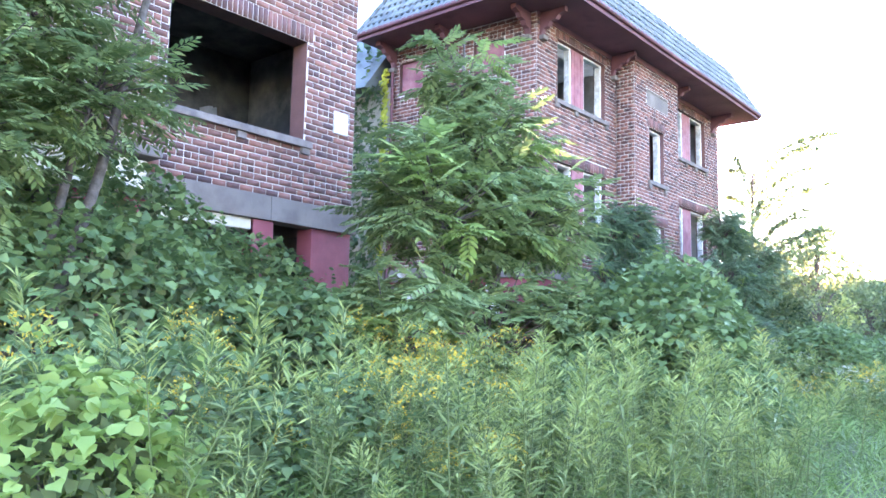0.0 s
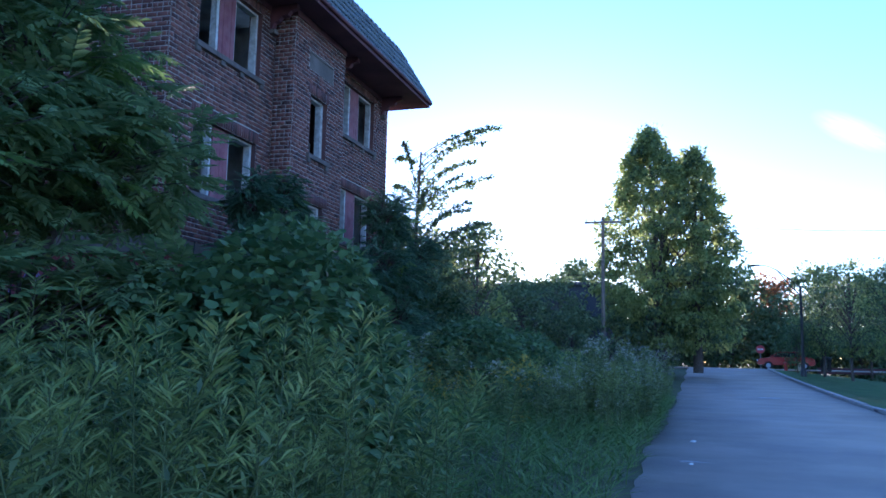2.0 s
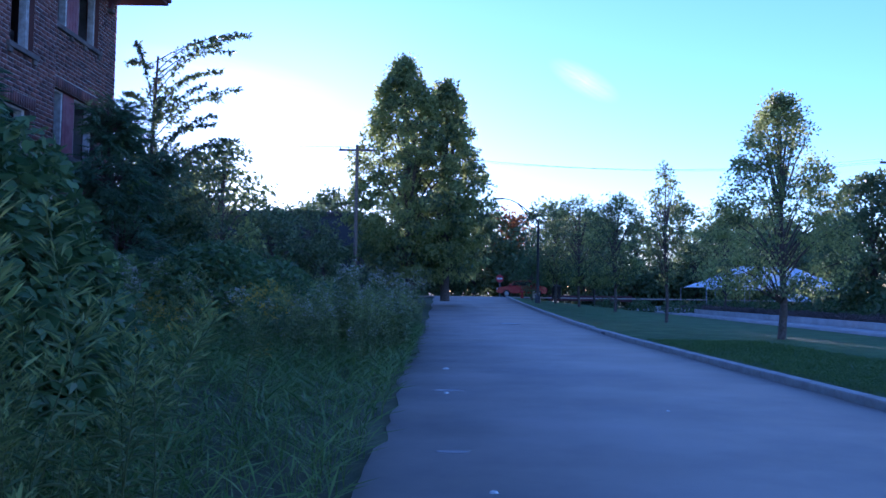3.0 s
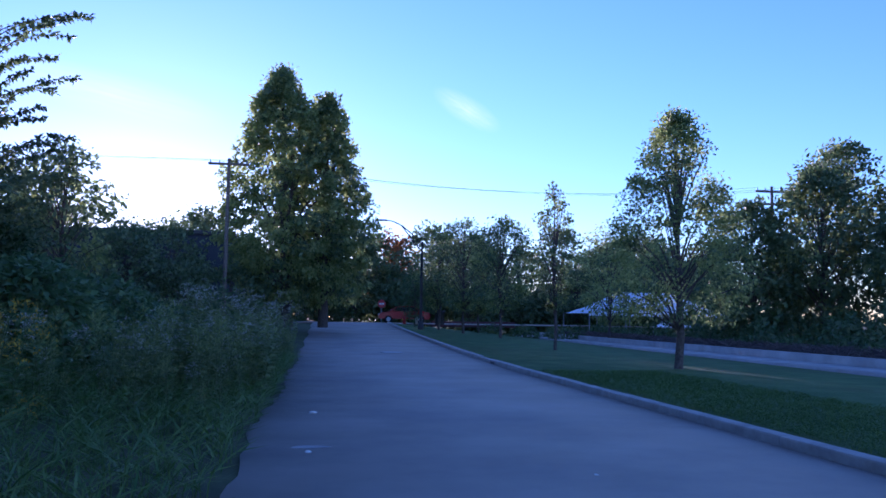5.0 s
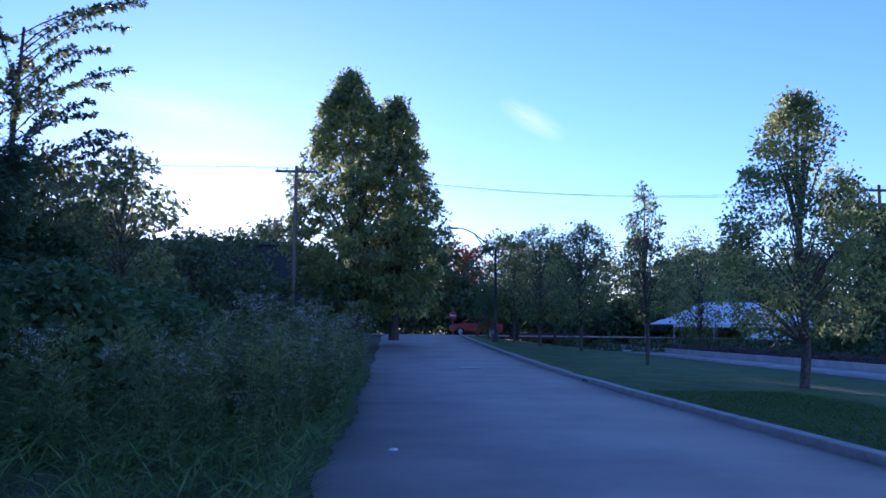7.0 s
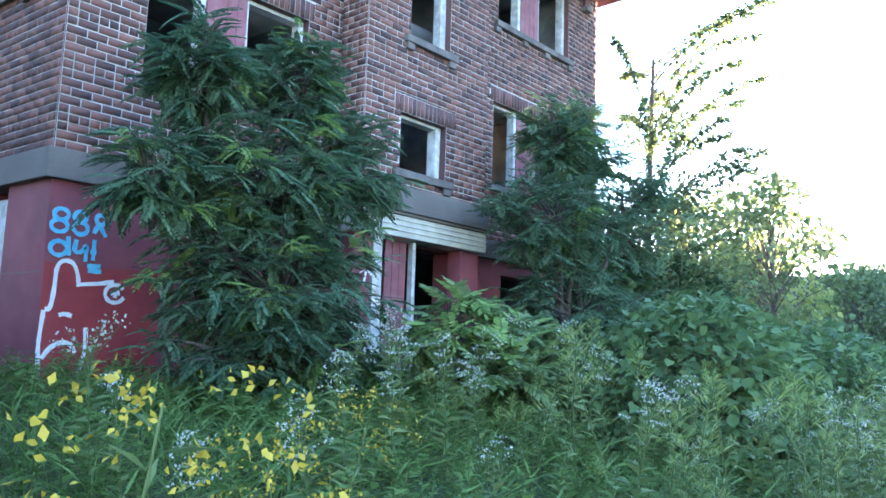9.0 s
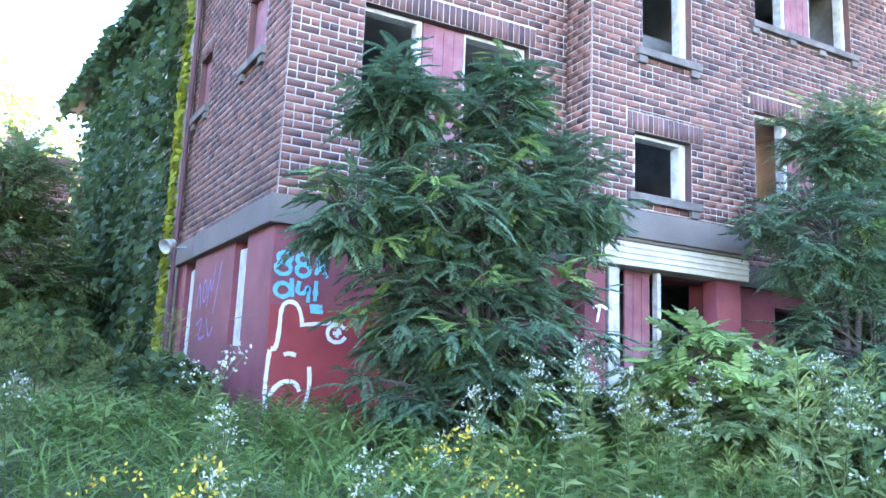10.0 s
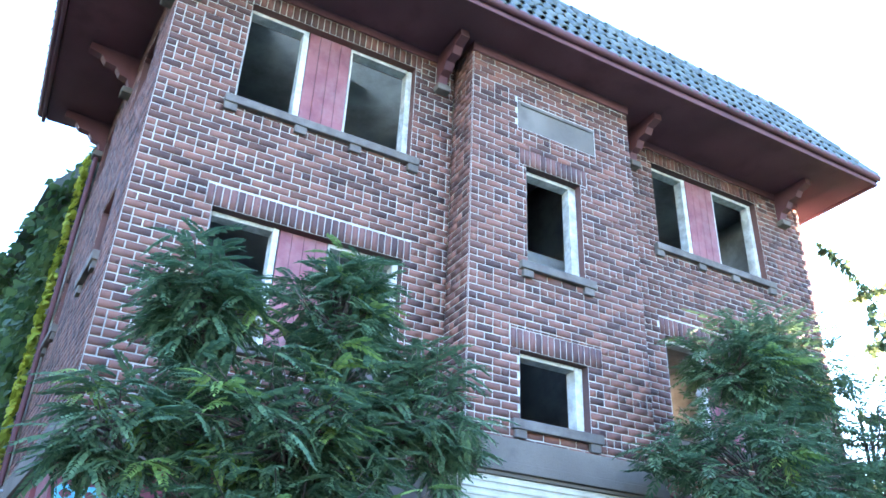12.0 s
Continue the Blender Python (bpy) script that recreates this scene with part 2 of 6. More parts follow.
class Face:
    """A wall's outer face: u along it, d outwards, z up."""

    def __init__(self, origin, along, out):
        self.o, self.a, self.n = np.array(origin, float), np.array(along, float), np.array(out, float)

    def at(self, uds):
        uds = np.asarray(uds, float)
        return self.o + uds[..., 0:1] * self.a + uds[..., 1:2] * self.n + uds[..., 2:3] * np.array((0, 0, 1.0))

    def box(self, u0, u1, d0, d1, z0, z1, r=0.008, jitter=0.0):
        bm = bevel_box(u0, u1, d0, d1, z0, z1, r, jitter)
        for v in bm.verts:
            v.co = self.at([v.co[:]])[0]
        bmesh.ops.recalc_face_normals(bm, faces=bm.faces[:])
        return bm


def wall_mesh(name, face, u0, u1, z0, z1, thick, holes, mat_out, mat_in):
    """A wall with real openings: outer skin, inner skin and reveals."""
    us = sorted({u0, u1, *[h[0] for h in holes], *[h[1] for h in holes]})
    zs = sorted({z0, z1, *[h[2] for h in holes], *[h[3] for h in holes]})
    V, Fq, I = [], [], []

    def quad(p, i):
        k = len(V)
        V.extend(p)
        Fq.append((k, k + 1, k + 2, k + 3))
        I.append(i)

    def solid(i, j):
        if not (0 <= i < len(us) - 1 and 0 <= j < len(zs) - 1):
            return False
        u, z = (us[i] + us[i + 1]) / 2, (zs[j] + zs[j + 1]) / 2
        return not any(h[0] < u < h[1] and h[2] < z < h[3] for h in holes)

    for i in range(len(us) - 1):
        for j in range(len(zs) - 1):
            if not solid(i, j):
                continue
            a, b, c, d = us[i], us[i + 1], zs[j], zs[j + 1]
            quad([(a, 0, c), (b, 0, c), (b, 0, d), (a, 0, d)], 0)
            quad([(a, -thick, c), (a, -thick, d), (b, -thick, d), (b, -thick, c)], 1)
            for di, dj, p in ((-1, 0, [(a, 0, c), (a, 0, d), (a, -thick, d), (a, -thick, c)]), (1, 0, [(b, 0, c), (b, -thick, c), (b, -thick, d), (b, 0, d)]),
                              (0, -1, [(a, 0, c), (a, -thick, c), (b, -thick, c), (b, 0, c)]), (0, 1, [(a, 0, d), (b, 0, d), (b, -thick, d), (a, -thick, d)])):
                if not solid(i + di, j + dj):
                    quad(p, 2 if mat_out is mat_mortar else 0)
    return mesh_of(name, face.at(V), np.array(Fq), [mat_out, mat_in, mat_soldier], I)


COURSE, STRETCH, HEAD, JOINT, PROUD = 0.0865, 0.205, 0.1025, 0.0138, 0.007


def brick_rows(u0, u1, z0, z1, holes):
    """Brick spans (u0, u1, z0, z1) in common bond: every sixth course is of headers."""
    rng = random.Random(int(u0 * 100 + z0 * 10))
    rows, j = [], 0
    z = z0
    while z + COURSE <= z1 + 0.02:
        step = HEAD if j % 6 == 3 else STRETCH
        u = u0 - (0 if j % 2 else step / 2)
        while u < u1:
            a, b = max(u, u0), min(u + step, u1)
            u += step
            spans = [(a, b)]
            slips = []
            for h in holes:
                if h[2] < z + COURSE - 0.02 and h[3] > z + 0.02:
                    cut = []
                    for s, e in spans:
                        if h[0] >= e or h[1] <= s:
                            cut.append((s, e))
                            continue
                        p, q = max(s, h[0]), min(e, h[1])
                        slips += [(p, q, z, h[2])] * (h[2] > z + 0.028) + [(p, q, h[3], z + COURSE)] * (h[3] < z + COURSE - 0.028)
                        if h[0] > s:
                            cut.append((s, h[0]))
                        if h[1] < e:
                            cut.append((h[1], e))
                    spans = cut
            for s, e in spans:
                if e - s > 0.04:
                    w = rng.uniform(-0.002, 0.002)
                    rows.append((s + JOINT / 2, e - JOINT / 2, z + JOINT / 2 + w, z + COURSE - JOINT / 2 + w))
            for s, e, c, d in slips:
                if e - s > 0.04 and not any(h[0] < e - 0.01 and h[1] > s + 0.01 and h[2] < d - 0.005 and h[3] > c + 0.005 for h in holes):
                    rows.append((s + JOINT / 2, e - JOINT / 2, c + JOINT / 2, d - JOINT / 2))
        z += COURSE
        j += 1
    return rows


def brickwork(name, face, spans, mat, parent, proud=PROUD):
    """Many bricks as one mesh, each with its own edges and depth."""
    rng = np.random.RandomState(len(spans))
    s = np.array(spans)
    d = proud + rng.uniform(-0.003, 0.003, len(s))
    v, f = box_arrays(np.stack([s[:, 0], s[:, 1], np.full(len(s), -0.01), d, s[:, 2], s[:, 3]], 1))
    keep = np.ones(len(f), bool)
    keep[2::6] = False
    ob = part(name, mesh_of(name, face.at(v), f[keep], [mat]), mat, parent)
    return tagged(ob, kind="stuff")


pending_bricks = []


def brick_wall(name, face, u0, u1, z0, z1, thick, holes, parent, bricked=(), pieces=None, mat_in=None):
    """Mortar wall with openings and its bricks; those inside `pieces` become single bricks later."""
    w = part(name, wall_mesh(name, face, u0, u1, z0, z1, thick, holes, mat_mortar, mat_in or mat_plaster), None, parent)
    spans = brick_rows(u0, u1, z0, z1, list(holes) + list(bricked))
    near = []
    if pieces:
        a, b, c, d = pieces
        near = [s for s in spans if a < s[0] and s[1] < b and c < s[2] and s[3] < d and abs(s[1] - s[0] - STRETCH + JOINT) < 0.002][:300]
        got = set(near)
        spans = [s for s in spans if s not in got]
        pending_bricks.append((face, near, w))
    brickwork("brickwork", face, spans, mat_brick, w)
    return w


def soldier(face, u0, u1, z0, z1, parent, d=0.008):
    n = max(1, round((u1 - u0) / 0.079))
    st = (u1 - u0) / n
    brickwork("soldier_course", face, [(u0 + i * st + 0.0068, u0 + (i + 1) * st - 0.0068, z0 + 0.006, z1 - 0.006) for i in range(n)], mat_soldier, parent, d)


def sill(face, u0, u1, z, parent, lugs=(), h=0.1, d=0.07, mat=None):
    s = part("sill", face.box(u0, u1, -0.12, d, z - h, z, 0.012, 0.004), mat or mat_sill, parent)
    for c in lugs:
        part("sill_block", face.box(c - 0.07, c + 0.07, -0.02, d - 0.02, z - h - 0.09, z - h + 0.002, 0.008, 0.003), mat or mat_sill, s)


def planks(face, u0, u1, z0, z1, d, parent, mat, n=4, name="board_panel"):
    """An upright board panel of n planks."""
    p = None
    w = (u1 - u0) / n
    for i in range(n):
        b = face.box(u0 + i * w + 0.002, u0 + (i + 1) * w - 0.002, d - 0.03, d + random.uniform(-0.003, 0.003), z0, z1, 0.004, 0.001)
        p = part(name if not p else "plank", b, mat, parent if not p else p)
    return p


def jamb_frame(face, u0, u1, z0, z1, parent, right=0.075, left=0.03, top=0.05, d=-0.1, mat=None):
    """What is left of a painted window frame: jambs and head."""
    m = mat or mat_white
    f = part("window_frame", face.box(u1 - right, u1 - 0.004, d - 0.14, d, z0 + 0.004, z1 - 0.004, 0.006, 0.006), m, parent, "peeling white-painted wooden jamb")
    part("jamb", face.box(u0 + 0.004, u0 + left, d - 0.14, d, z0 + 0.004, z1 - 0.004, 0.006, 0.004), m, f)
    part("head", face.box(u0 + left, u1 - right, d - 0.14, d, z1 - top, z1 - 0.004, 0.006, 0.004), m, f)


# ---- ground, road, kerb, lawn, path ----
def climb(y):
    """The lane climbs gently towards its far end."""
    return 0.9 * np.clip((np.asarray(y, float) - 24) / 42, 0, 1) ** 1.5


def terrain(x, y):
    """Height of the weedy bank beside the road."""
    s = np.clip((-0.1 - np.asarray(x, float)) / 7.1, 0, 1)
    return 0.93 * s * s * (3 - 2 * s) - 0.03 + 0.03 * np.sin(np.asarray(y) * 0.9 + np.asarray(x) * 1.3) * np.clip(s * 6, 0, 1)


gx = np.concatenate([[-2500, -600, -150, -60, -40, -30, -24], np.arange(-20, -0.4, 0.6), [-0.05, 0.6, 5.6, 6.1, 14, 17, 22, 60, 200, 700, 2500]])
gy = np.concatenate([[-2500, -600, -150, -60, -30], np.arange(-15, 46, 1.0), [55, 70, 100, 200, 700, 2500]])
GX, GY = np.meshgrid(gx, gy)
GZ = np.where(GX < -0.04, terrain(GX, GY), -0.04) * np.where(np.abs(GX) > 100, 0.3, 1) + climb(GY) * np.clip((14 - GX) / 8, 0, 1)
nx, ny = len(gx), len(gy)
gi = np.arange(nx * ny).reshape(ny, nx)
gf = np.stack([gi[:-1, :-1], gi[:-1, 1:], gi[1:, 1:], gi[1:, :-1]], -1).reshape(-1, 4)
ground = part("ground", mesh_of("ground", np.stack([GX, GY, GZ], -1).reshape(-1, 3), gf, [mat_soil], smooth=True), None)
tagged(ground, "overgrown weedy ground rising in a low bank from the road", "ground", kind="structure")


def strip(name, left, right, y0, y1, z0, z1, mat, step=1.0, wob=0.0, lift=(1.0, 1.0)):
    """A slab along the road between two edge functions of y."""
    ys = np.arange(y0, y1 + 0.01, step)
    rng = np.random.RandomState(3)
    a = np.array([left(y) for y in ys]) + rng.uniform(-wob, wob, len(ys))
    b = np.array([right(y) for y in ys])
    n = len(ys)
    la, lb = lift[0] * climb(ys), lift[1] * climb(ys)
    V = np.concatenate([np.stack([a, ys, z1 + la], 1), np.stack([b, ys, z1 + lb], 1), np.stack([a, ys, z0 + la], 1), np.stack([b, ys, z0 + lb], 1)])
    i = np.arange(n - 1)
    q = lambda p, r: np.stack([i + p * n, i + r * n, i + 1 + r * n, i + 1 + p * n], 1)
    Fq = np.concatenate([q(0, 1), q(2, 0), q(1, 3), [(0, 2 * n, 3 * n, n), (n - 1, 2 * n - 1, 4 * n - 1, 3 * n - 1)]])
    return mesh_of(name, V, Fq, [mat])


KERB = 5.42
road_left = lambda y: -0.14 + 0.06 * math.sin(y * 0.7)
road_right = lambda y: KERB
road = part("road", strip("road", road_left, road_right, -30, 66, -0.06, 0.0, mat_asphalt, 0.35, 0.05), None)
tagged(road, "worn grey asphalt lane with ragged weedy edge", "road", kind="structure")
cross_road = part("cross_road", mesh_of("cross_road", *box_arrays([(-60, 120, 66.0, 74, 0.84, 0.9)]), [mat_asphalt]), None)
tagged(cross_road, "grey asphalt cross street at the lane's end", "road", kind="structure")
footpath = lambda y: 13.4 + 0.03 * max(y - 20, 0)
lawn = part("lawn", strip("lawn", lambda y: KERB + 0.2, lambda y: footpath(y), -30, 64, -0.05, 0.09, mat_lawn, 2.0, lift=(1.0, 0.0)), None)
tagged(lawn, "mown green lawn strip between kerb and path", "lawn", kind="structure")
path = part("pavement", strip("pavement", footpath, lambda y: footpath(y) + 1.6, -30, 66, -0.3, 0.16, mat_path, 3.0, lift=(0.0, 0.0)), None)
tagged(path, "pale concrete footpath beside the lawn", "footpath", kind="structure")
kerb = empty("kerb", label="worn pale concrete kerb in short lengths along the lawn", category="kerb", kind="structure")
kb = bevel_box(0, 0.2, 0.006, 2.394, -0.05, 0.11, 0.025)
kerb_mesh = part("kerb_stone", kb, mat_concrete, kerb).data
kerb.children[0].location = (KERB, -20.0, 0)
for i in range(1, 36):
    if i == 20:
        continue
    o = new("kerb_stone", kerb_mesh)
    o.parent, o.location = kerb, (KERB + random.uniform(-0.008, 0.008), -20 + i * 2.4, float(climb(-20 + i * 2.4)) + random.uniform(-0.006, 0.006))
    o.rotation_euler = (math.atan(float(climb(-17.6 + i * 2.4) - climb(-20 + i * 2.4)) / 2.4), 0, random.uniform(-0.003, 0.003))
drain = empty("kerb_drain", label="dark cast-iron kerb inlet in the concrete kerb", category="drain")
part("inlet", bevel_box(KERB + 0.02, KERB + 0.2, 28.02, 28.6, 0.0, 0.09, 0.01), mat_black, drain)
part("hood", bevel_box(KERB, KERB + 0.2, 28.0, 30.38, 0.09, 0.13, 0.012), mat_concrete, drain)
part("cheek", bevel_box(KERB, KERB + 0.2, 28.62, 30.38, -0.03, 0.09, 0.012), mat_concrete, drain)
low_wall = part("low_wall", strip("low_wall", lambda y: footpath(y) + 1.6, lambda y: footpath(y) + 1.85, -30, 66, -0.05, 0.4, mat_path, 3.0, lift=(0.0, 0.0)), None)
tagged(low_wall, "low pale concrete edging wall behind the footpath", "low wall", kind="structure")

# ---- building B: two brick storeys over a painted basement ----
FRONT = Face((-7.75, 0, 0), (0, 1, 0), (1, 0, 0))
BAY = Face((-7.27, 0, 0), (0, 1, 0), (1, 0, 0))
SOUTH = Face((0, 13.465, 0), (1, 0.06, 0), (0.06, -1, 0))
house_b = empty("brick_house", label="derelict dark brick house with blue-green tiled hip roof and empty windows", category="house")
BELT0, BELT1, TOP = 2.92, 3.21, 8.5
U2, U1 = (13.8, 15.9, 6.8, 8.18), (13.8, 15.9, 4.1, 5.46)
F2, F1 = (19.75, 21.87, 6.8, 8.18), (19.68, 21.85, 4.1, 5.46)
LOW3 = (20.0, 21.5, 1.5, 2.7)
S2, S1 = (17.22, 18.03, 5.58, 6.91), (17.1, 18.0, 3.76, 4.53)
solds = [(U1[0] - 0.08, U1[1] + 0.08, 5.46, 5.7), (F1[0] - 0.08, F1[1] + 0.08, 5.46, 5.7), (U2[0] - 0.08, U2[1] + 0.08, 8.18, 8.38), (F2[0] - 0.08, F2[1] + 0.08, 8.18, 8.38)]
wall_front = brick_wall("wall", FRONT, 13.006, 22.88, BELT1, TOP, 0.3, [U2, U1, F2, F1, (16.75, 18.6, 3.4, 8.1)], house_b, bricked=solds + [(16.45, 18.9, 0, 9)], pieces=(13.0, 16.4, BELT1, 6.7))
for s in solds:
    soldier(FRONT, *s, wall_front)
BAYR = Face((0, 16.45, 0), (1, 0, 0), (0, -1, 0))
BAYL = Face((0, 18.9, 0), (1, 0, 0), (0, 1, 0))
bay_solds = [(S2[0] - 0.1, S2[1] + 0.1, 6.91, 7.14), (S1[0] - 0.12, S1[1] + 0.2, 4.53, 4.76)]
wall_bay = brick_wall("bay_wall", BAY, 16.456, 18.894, BELT1 + 0.2, TOP, 0.3, [S2, S1], house_b, bricked=bay_solds + [(17.1, 18.3, 7.44, 7.86)])
for s in bay_solds:
    soldier(BAY, *s, wall_bay)
brick_wall("bay_return", BAYR, -7.745, -7.277, BELT1 + 0.2, TOP, 0.25, [], house_b)
brick_wall("bay_return", BAYL, -7.745, -7.277, BELT1 + 0.2, TOP, 0.25, [], house_b)
SW1, SW2, SW3, SW4 = (-9.25, -8.55, 5.02, 5.85), (-11.45, -10.85, 5.02, 5.85), (-9.35, -8.55, 7.3, 8.1), (-11.45, -10.75, 7.3, 8.1)
south_solds = [(w[0] - 0.06, w[1] + 0.06, w[3], w[3] + 0.2) for w in (SW1, SW2)]
wall_south = brick_wall("wall", SOUTH, -11.7, -7.757, BELT1, TOP, 0.3, [SW1, SW2, SW3, SW4], house_b, bricked=south_solds)
for s in south_solds:
    soldier(SOUTH, *s, wall_south)
for w in (SW1, SW2, SW3, SW4):
    planks(SOUTH, w[0] + 0.02, w[1] - 0.02, w[2] + 0.01, w[3] - 0.01, -0.08, wall_south, mat_board, 3)
    if w[2] < 6:
        sill(SOUTH, w[0] - 0.1, w[1] + 0.1, w[2], wall_south, (w[0], w[1]))
for b6 in ((-11.7, -11.4, 13.1, 22.7, 0, TOP - 0.003), (-11.69, -7.9, 22.56, 22.85, 0, TOP - 0.006)):
    part("wall", mesh_of("wall", *box_arrays([b6]), [mat_plaster]), None, house_b)
# floors, partitions and ceilings inside
for z0, z1 in ((3.25, 3.45), (5.95, 6.2), (8.24, 8.45)):
    part("floor_slab", mesh_of("slab", *box_arrays([(-11.5, -7.95, 13.2, 22.6, z0, z1)]), [mat_plaster]), None, house_b)
# The last box doubles the north wall, added only to block stray sunlight.
for b6 in ((-10.6, -10.45, 13.2, 22.6, 0.2, 8.3), (-10.5, -7.95, 16.5, 16.62, 3.4, 8.3), (-10.5, -7.95, 18.8, 18.92, 3.4, 8.3), (-10.5, -7.95, 22.15, 22.3, 3.4, 8.3)):
    part("partition", mesh_of("partition", *box_arrays([b6]), [mat_plaster]), None, house_b)
# windows
for w, ss in ((U2, (13.77, 14.55, 15.2, 15.93)), (F2, (19.72, 20.5, 21.15, 21.9)), (U1, ()), (F1, ())):
    a, b, c, d = w
    sill(FRONT, a - 0.1, b + 0.1, c, wall_front, ss)
    m0, m1 = a + 0.35 * (b - a), a + 0.6 * (b - a)
    planks(FRONT, m0, m1, c + 0.01, d - 0.01, -0.09, wall_front, mat_board)
    jamb_frame(FRONT, a, m0, c, d, wall_front)
    jamb_frame(FRONT, m1, b, c, d, wall_front)
for w in (S2, S1):
    sill(BAY, w[0] - 0.12, w[1] + 0.12, w[2], wall_bay, (w[0] - 0.02, w[1] + 0.02))
    jamb_frame(BAY, *w, wall_bay, right=0.11)
# recessed stone panel high on the bay
pan = part("stone_panel", BAY.box(17.106, 18.294, -0.05, 0.004, 7.446, 7.854, 0.006), mat_stone, wall_bay)
part("panel_edge", BAY.box(17.15, 18.25, 0.0, 0.025, 7.79, 7.825, 0.006), mat_sill, pan)
# belt course
for u0, u1 in ((13.0 - 0.06, 14.25), (14.256, 15.4), (15.406, 16.445), (18.95, 20.2), (20.206, 21.4), (21.406, 22.6), (22.606, 22.9)):
    part("belt_stone", FRONT.box(u0, u1, -0.2, 0.06, BELT0, BELT1, 0.012, 0.003), mat_stone, house_b)
for u0, u1 in ((-11.7, -10.6), (-10.594, -9.2), (-9.194, -7.755)):
    part("belt_stone", SOUTH.box(u0, u1, -0.2, 0.06, BELT0, BELT1, 0.012, 0.003), mat_stone, house_b)
for z0, z1, d in ((3.31, 3.55, 0.05), (3.21, 3.31, 0.09), (3.17, 3.21, 0.05)):
    part("cornice", BAY.box(16.4, 18.95, -0.3, d, z0, z1, 0.012), mat_stone, house_b)
white_lintel = part("white_lintel", BAY.box(16.42, 18.93, -0.3, 0.02, 2.89, 3.17, 0.01), mat_cream, house_b, "peeling cream-painted timber lintel")
for z in (2.96, 3.03, 3.1):
    part("lintel_bead", BAY.box(16.42, 18.93, 0.018, 0.035, z, z + 0.03, 0.008), mat_cream, white_lintel)
# painted basement
BASE_F = Face((-7.77, 0, 0), (0, 1, 0), (1, 0, 0))
BASE_S = Face((0, 13.485, 0), (1, 0.06, 0), (0.06, -1, 0))
SL1, SL2 = (-9.05, -8.6, 1.75, 2.92), (-11.2, -10.75, 1.6, 2.92)
base_wall = part("basement_wall", wall_mesh("basement_wall", BASE_F, 13.026, 22.88, 0.2, BELT0, 0.28, [LOW3, (16.6, 18.7, 0.4, 2.89)], mat_maroon, mat_plaster), None, house_b, "maroon-painted block basement wall with graffiti")
base_south = part("basement_wall", wall_mesh("basement_wall", BASE_S, -11.7, -7.777, 0.2, BELT0, 0.28, [SL1, SL2], mat_maroon, mat_plaster), None, house_b, "maroon-painted block basement wall with slot windows")
for s in (SL1, SL2):
    part("window_frame", BASE_S.box(s[0] + 0.05, s[1] - 0.05, -0.14, -0.05, s[2] + 0.01, s[3] - 0.1, 0.01, 0.01), mat_white, base_south, "peeling white timber filling")
# bay basement: boards and broken white posts
for y0, y1 in ((16.46, 16.75), (18.5, 18.9)):
    part("bay_pier", bevel_box(-7.6, -7.36, y0, y1, 0.4, 2.88, 0.01), mat_maroon, house_b)
planks(BAY, 17.12, 17.5, 1.2, 2.88, -0.2, house_b, mat_board, 3)
part("white_post", BAY.box(16.8, 16.95, -0.22, -0.08, 0.6, 2.88, 0.01, 0.01), mat_white, house_b)
part("white_post", BAY.box(17.55, 17.62, -0.22, -0.12, 0.6, 2.88, 0.01, 0.01), mat_white, house_b)
# eaves, brackets and roof
EX0, EX1, EY0, EY1, EZ = -12.0, -6.68, 11.85, 23.45, 8.5
part("soffit", bevel_box(EX0 + 0.06, EX1 - 0.06, EY0 + 0.06, EY1 - 0.06, EZ, EZ + 0.06, 0.005), mat_eave, house_b)
part("frieze", FRONT.box(13.0, 16.44, -0.1, 0.03, 8.385, EZ, 0.005), mat_eave, house_b)
part("frieze", FRONT.box(18.91, 22.88, -0.1, 0.03, 8.385, EZ, 0.005), mat_eave, house_b)
part("frieze", BAY.box(16.44, 18.91, -0.1, 0.03, 8.36, EZ, 0.005), mat_eave, house_b)
for nm, b in (("fascia", (EX1 - 0.05, EX1, EY0, EY1)), ("fascia", (EX0, EX1 - 0.051, EY0, EY0 + 0.05)), ("fascia", (EX0, EX1 - 0.051, EY1 - 0.05, EY1))):
    part(nm, bevel_box(*b, EZ - 0.03, EZ + 0.12, 0.01), mat_eave, house_b)
gut = tube_mesh("gutter", [([(EX1 + 0.03, y, EZ + 0.1 + 0.012 * math.sin(y)) for y in np.linspace(EY0, EY1, 14)], [0.055] * 14)], mat_eave, 8)
part("gutter", gut, None, house_b)
part("gutter", tube_mesh("gutter", [([(x, EY0 - 0.03, EZ + 0.1) for x in np.linspace(EX0, EX1, 8)], [0.055] * 8)], mat_eave, 8), None, house_b)


def bracket(face, u, d0=0.0):
    """A scrolled timber eaves bracket on a small stone pad."""
    prof = [(d0, 8.49), (d0 + 0.62, 8.49), (d0 + 0.62, 8.39), (d0 + 0.46, 8.35), (d0 + 0.4, 8.27), (d0 + 0.26, 8.25), (d0 + 0.2, 8.16), (d0 + 0.1, 8.13), (d0 + 0.06, 8.03), (d0, 8.00)]
    n = len(prof)
    V = [(u - 0.06, d, z) for d, z in prof] + [(u + 0.06, d, z) for d, z in prof]
    Fq = [tuple(range(n)), tuple(range(2 * n - 1, n - 1, -1))] + [(i, i + n, (i + 1) % n + n, (i + 1) % n) for i in range(n)]
    br = part("eaves_bracket", mesh_of("eaves_bracket", face.at(V), Fq, [mat_eave]), None, house_b)
    part("bracket_pad", face.box(u - 0.09, u + 0.09, d0, d0 + 0.13, 7.9, 7.99, 0.012), mat_sill, br)


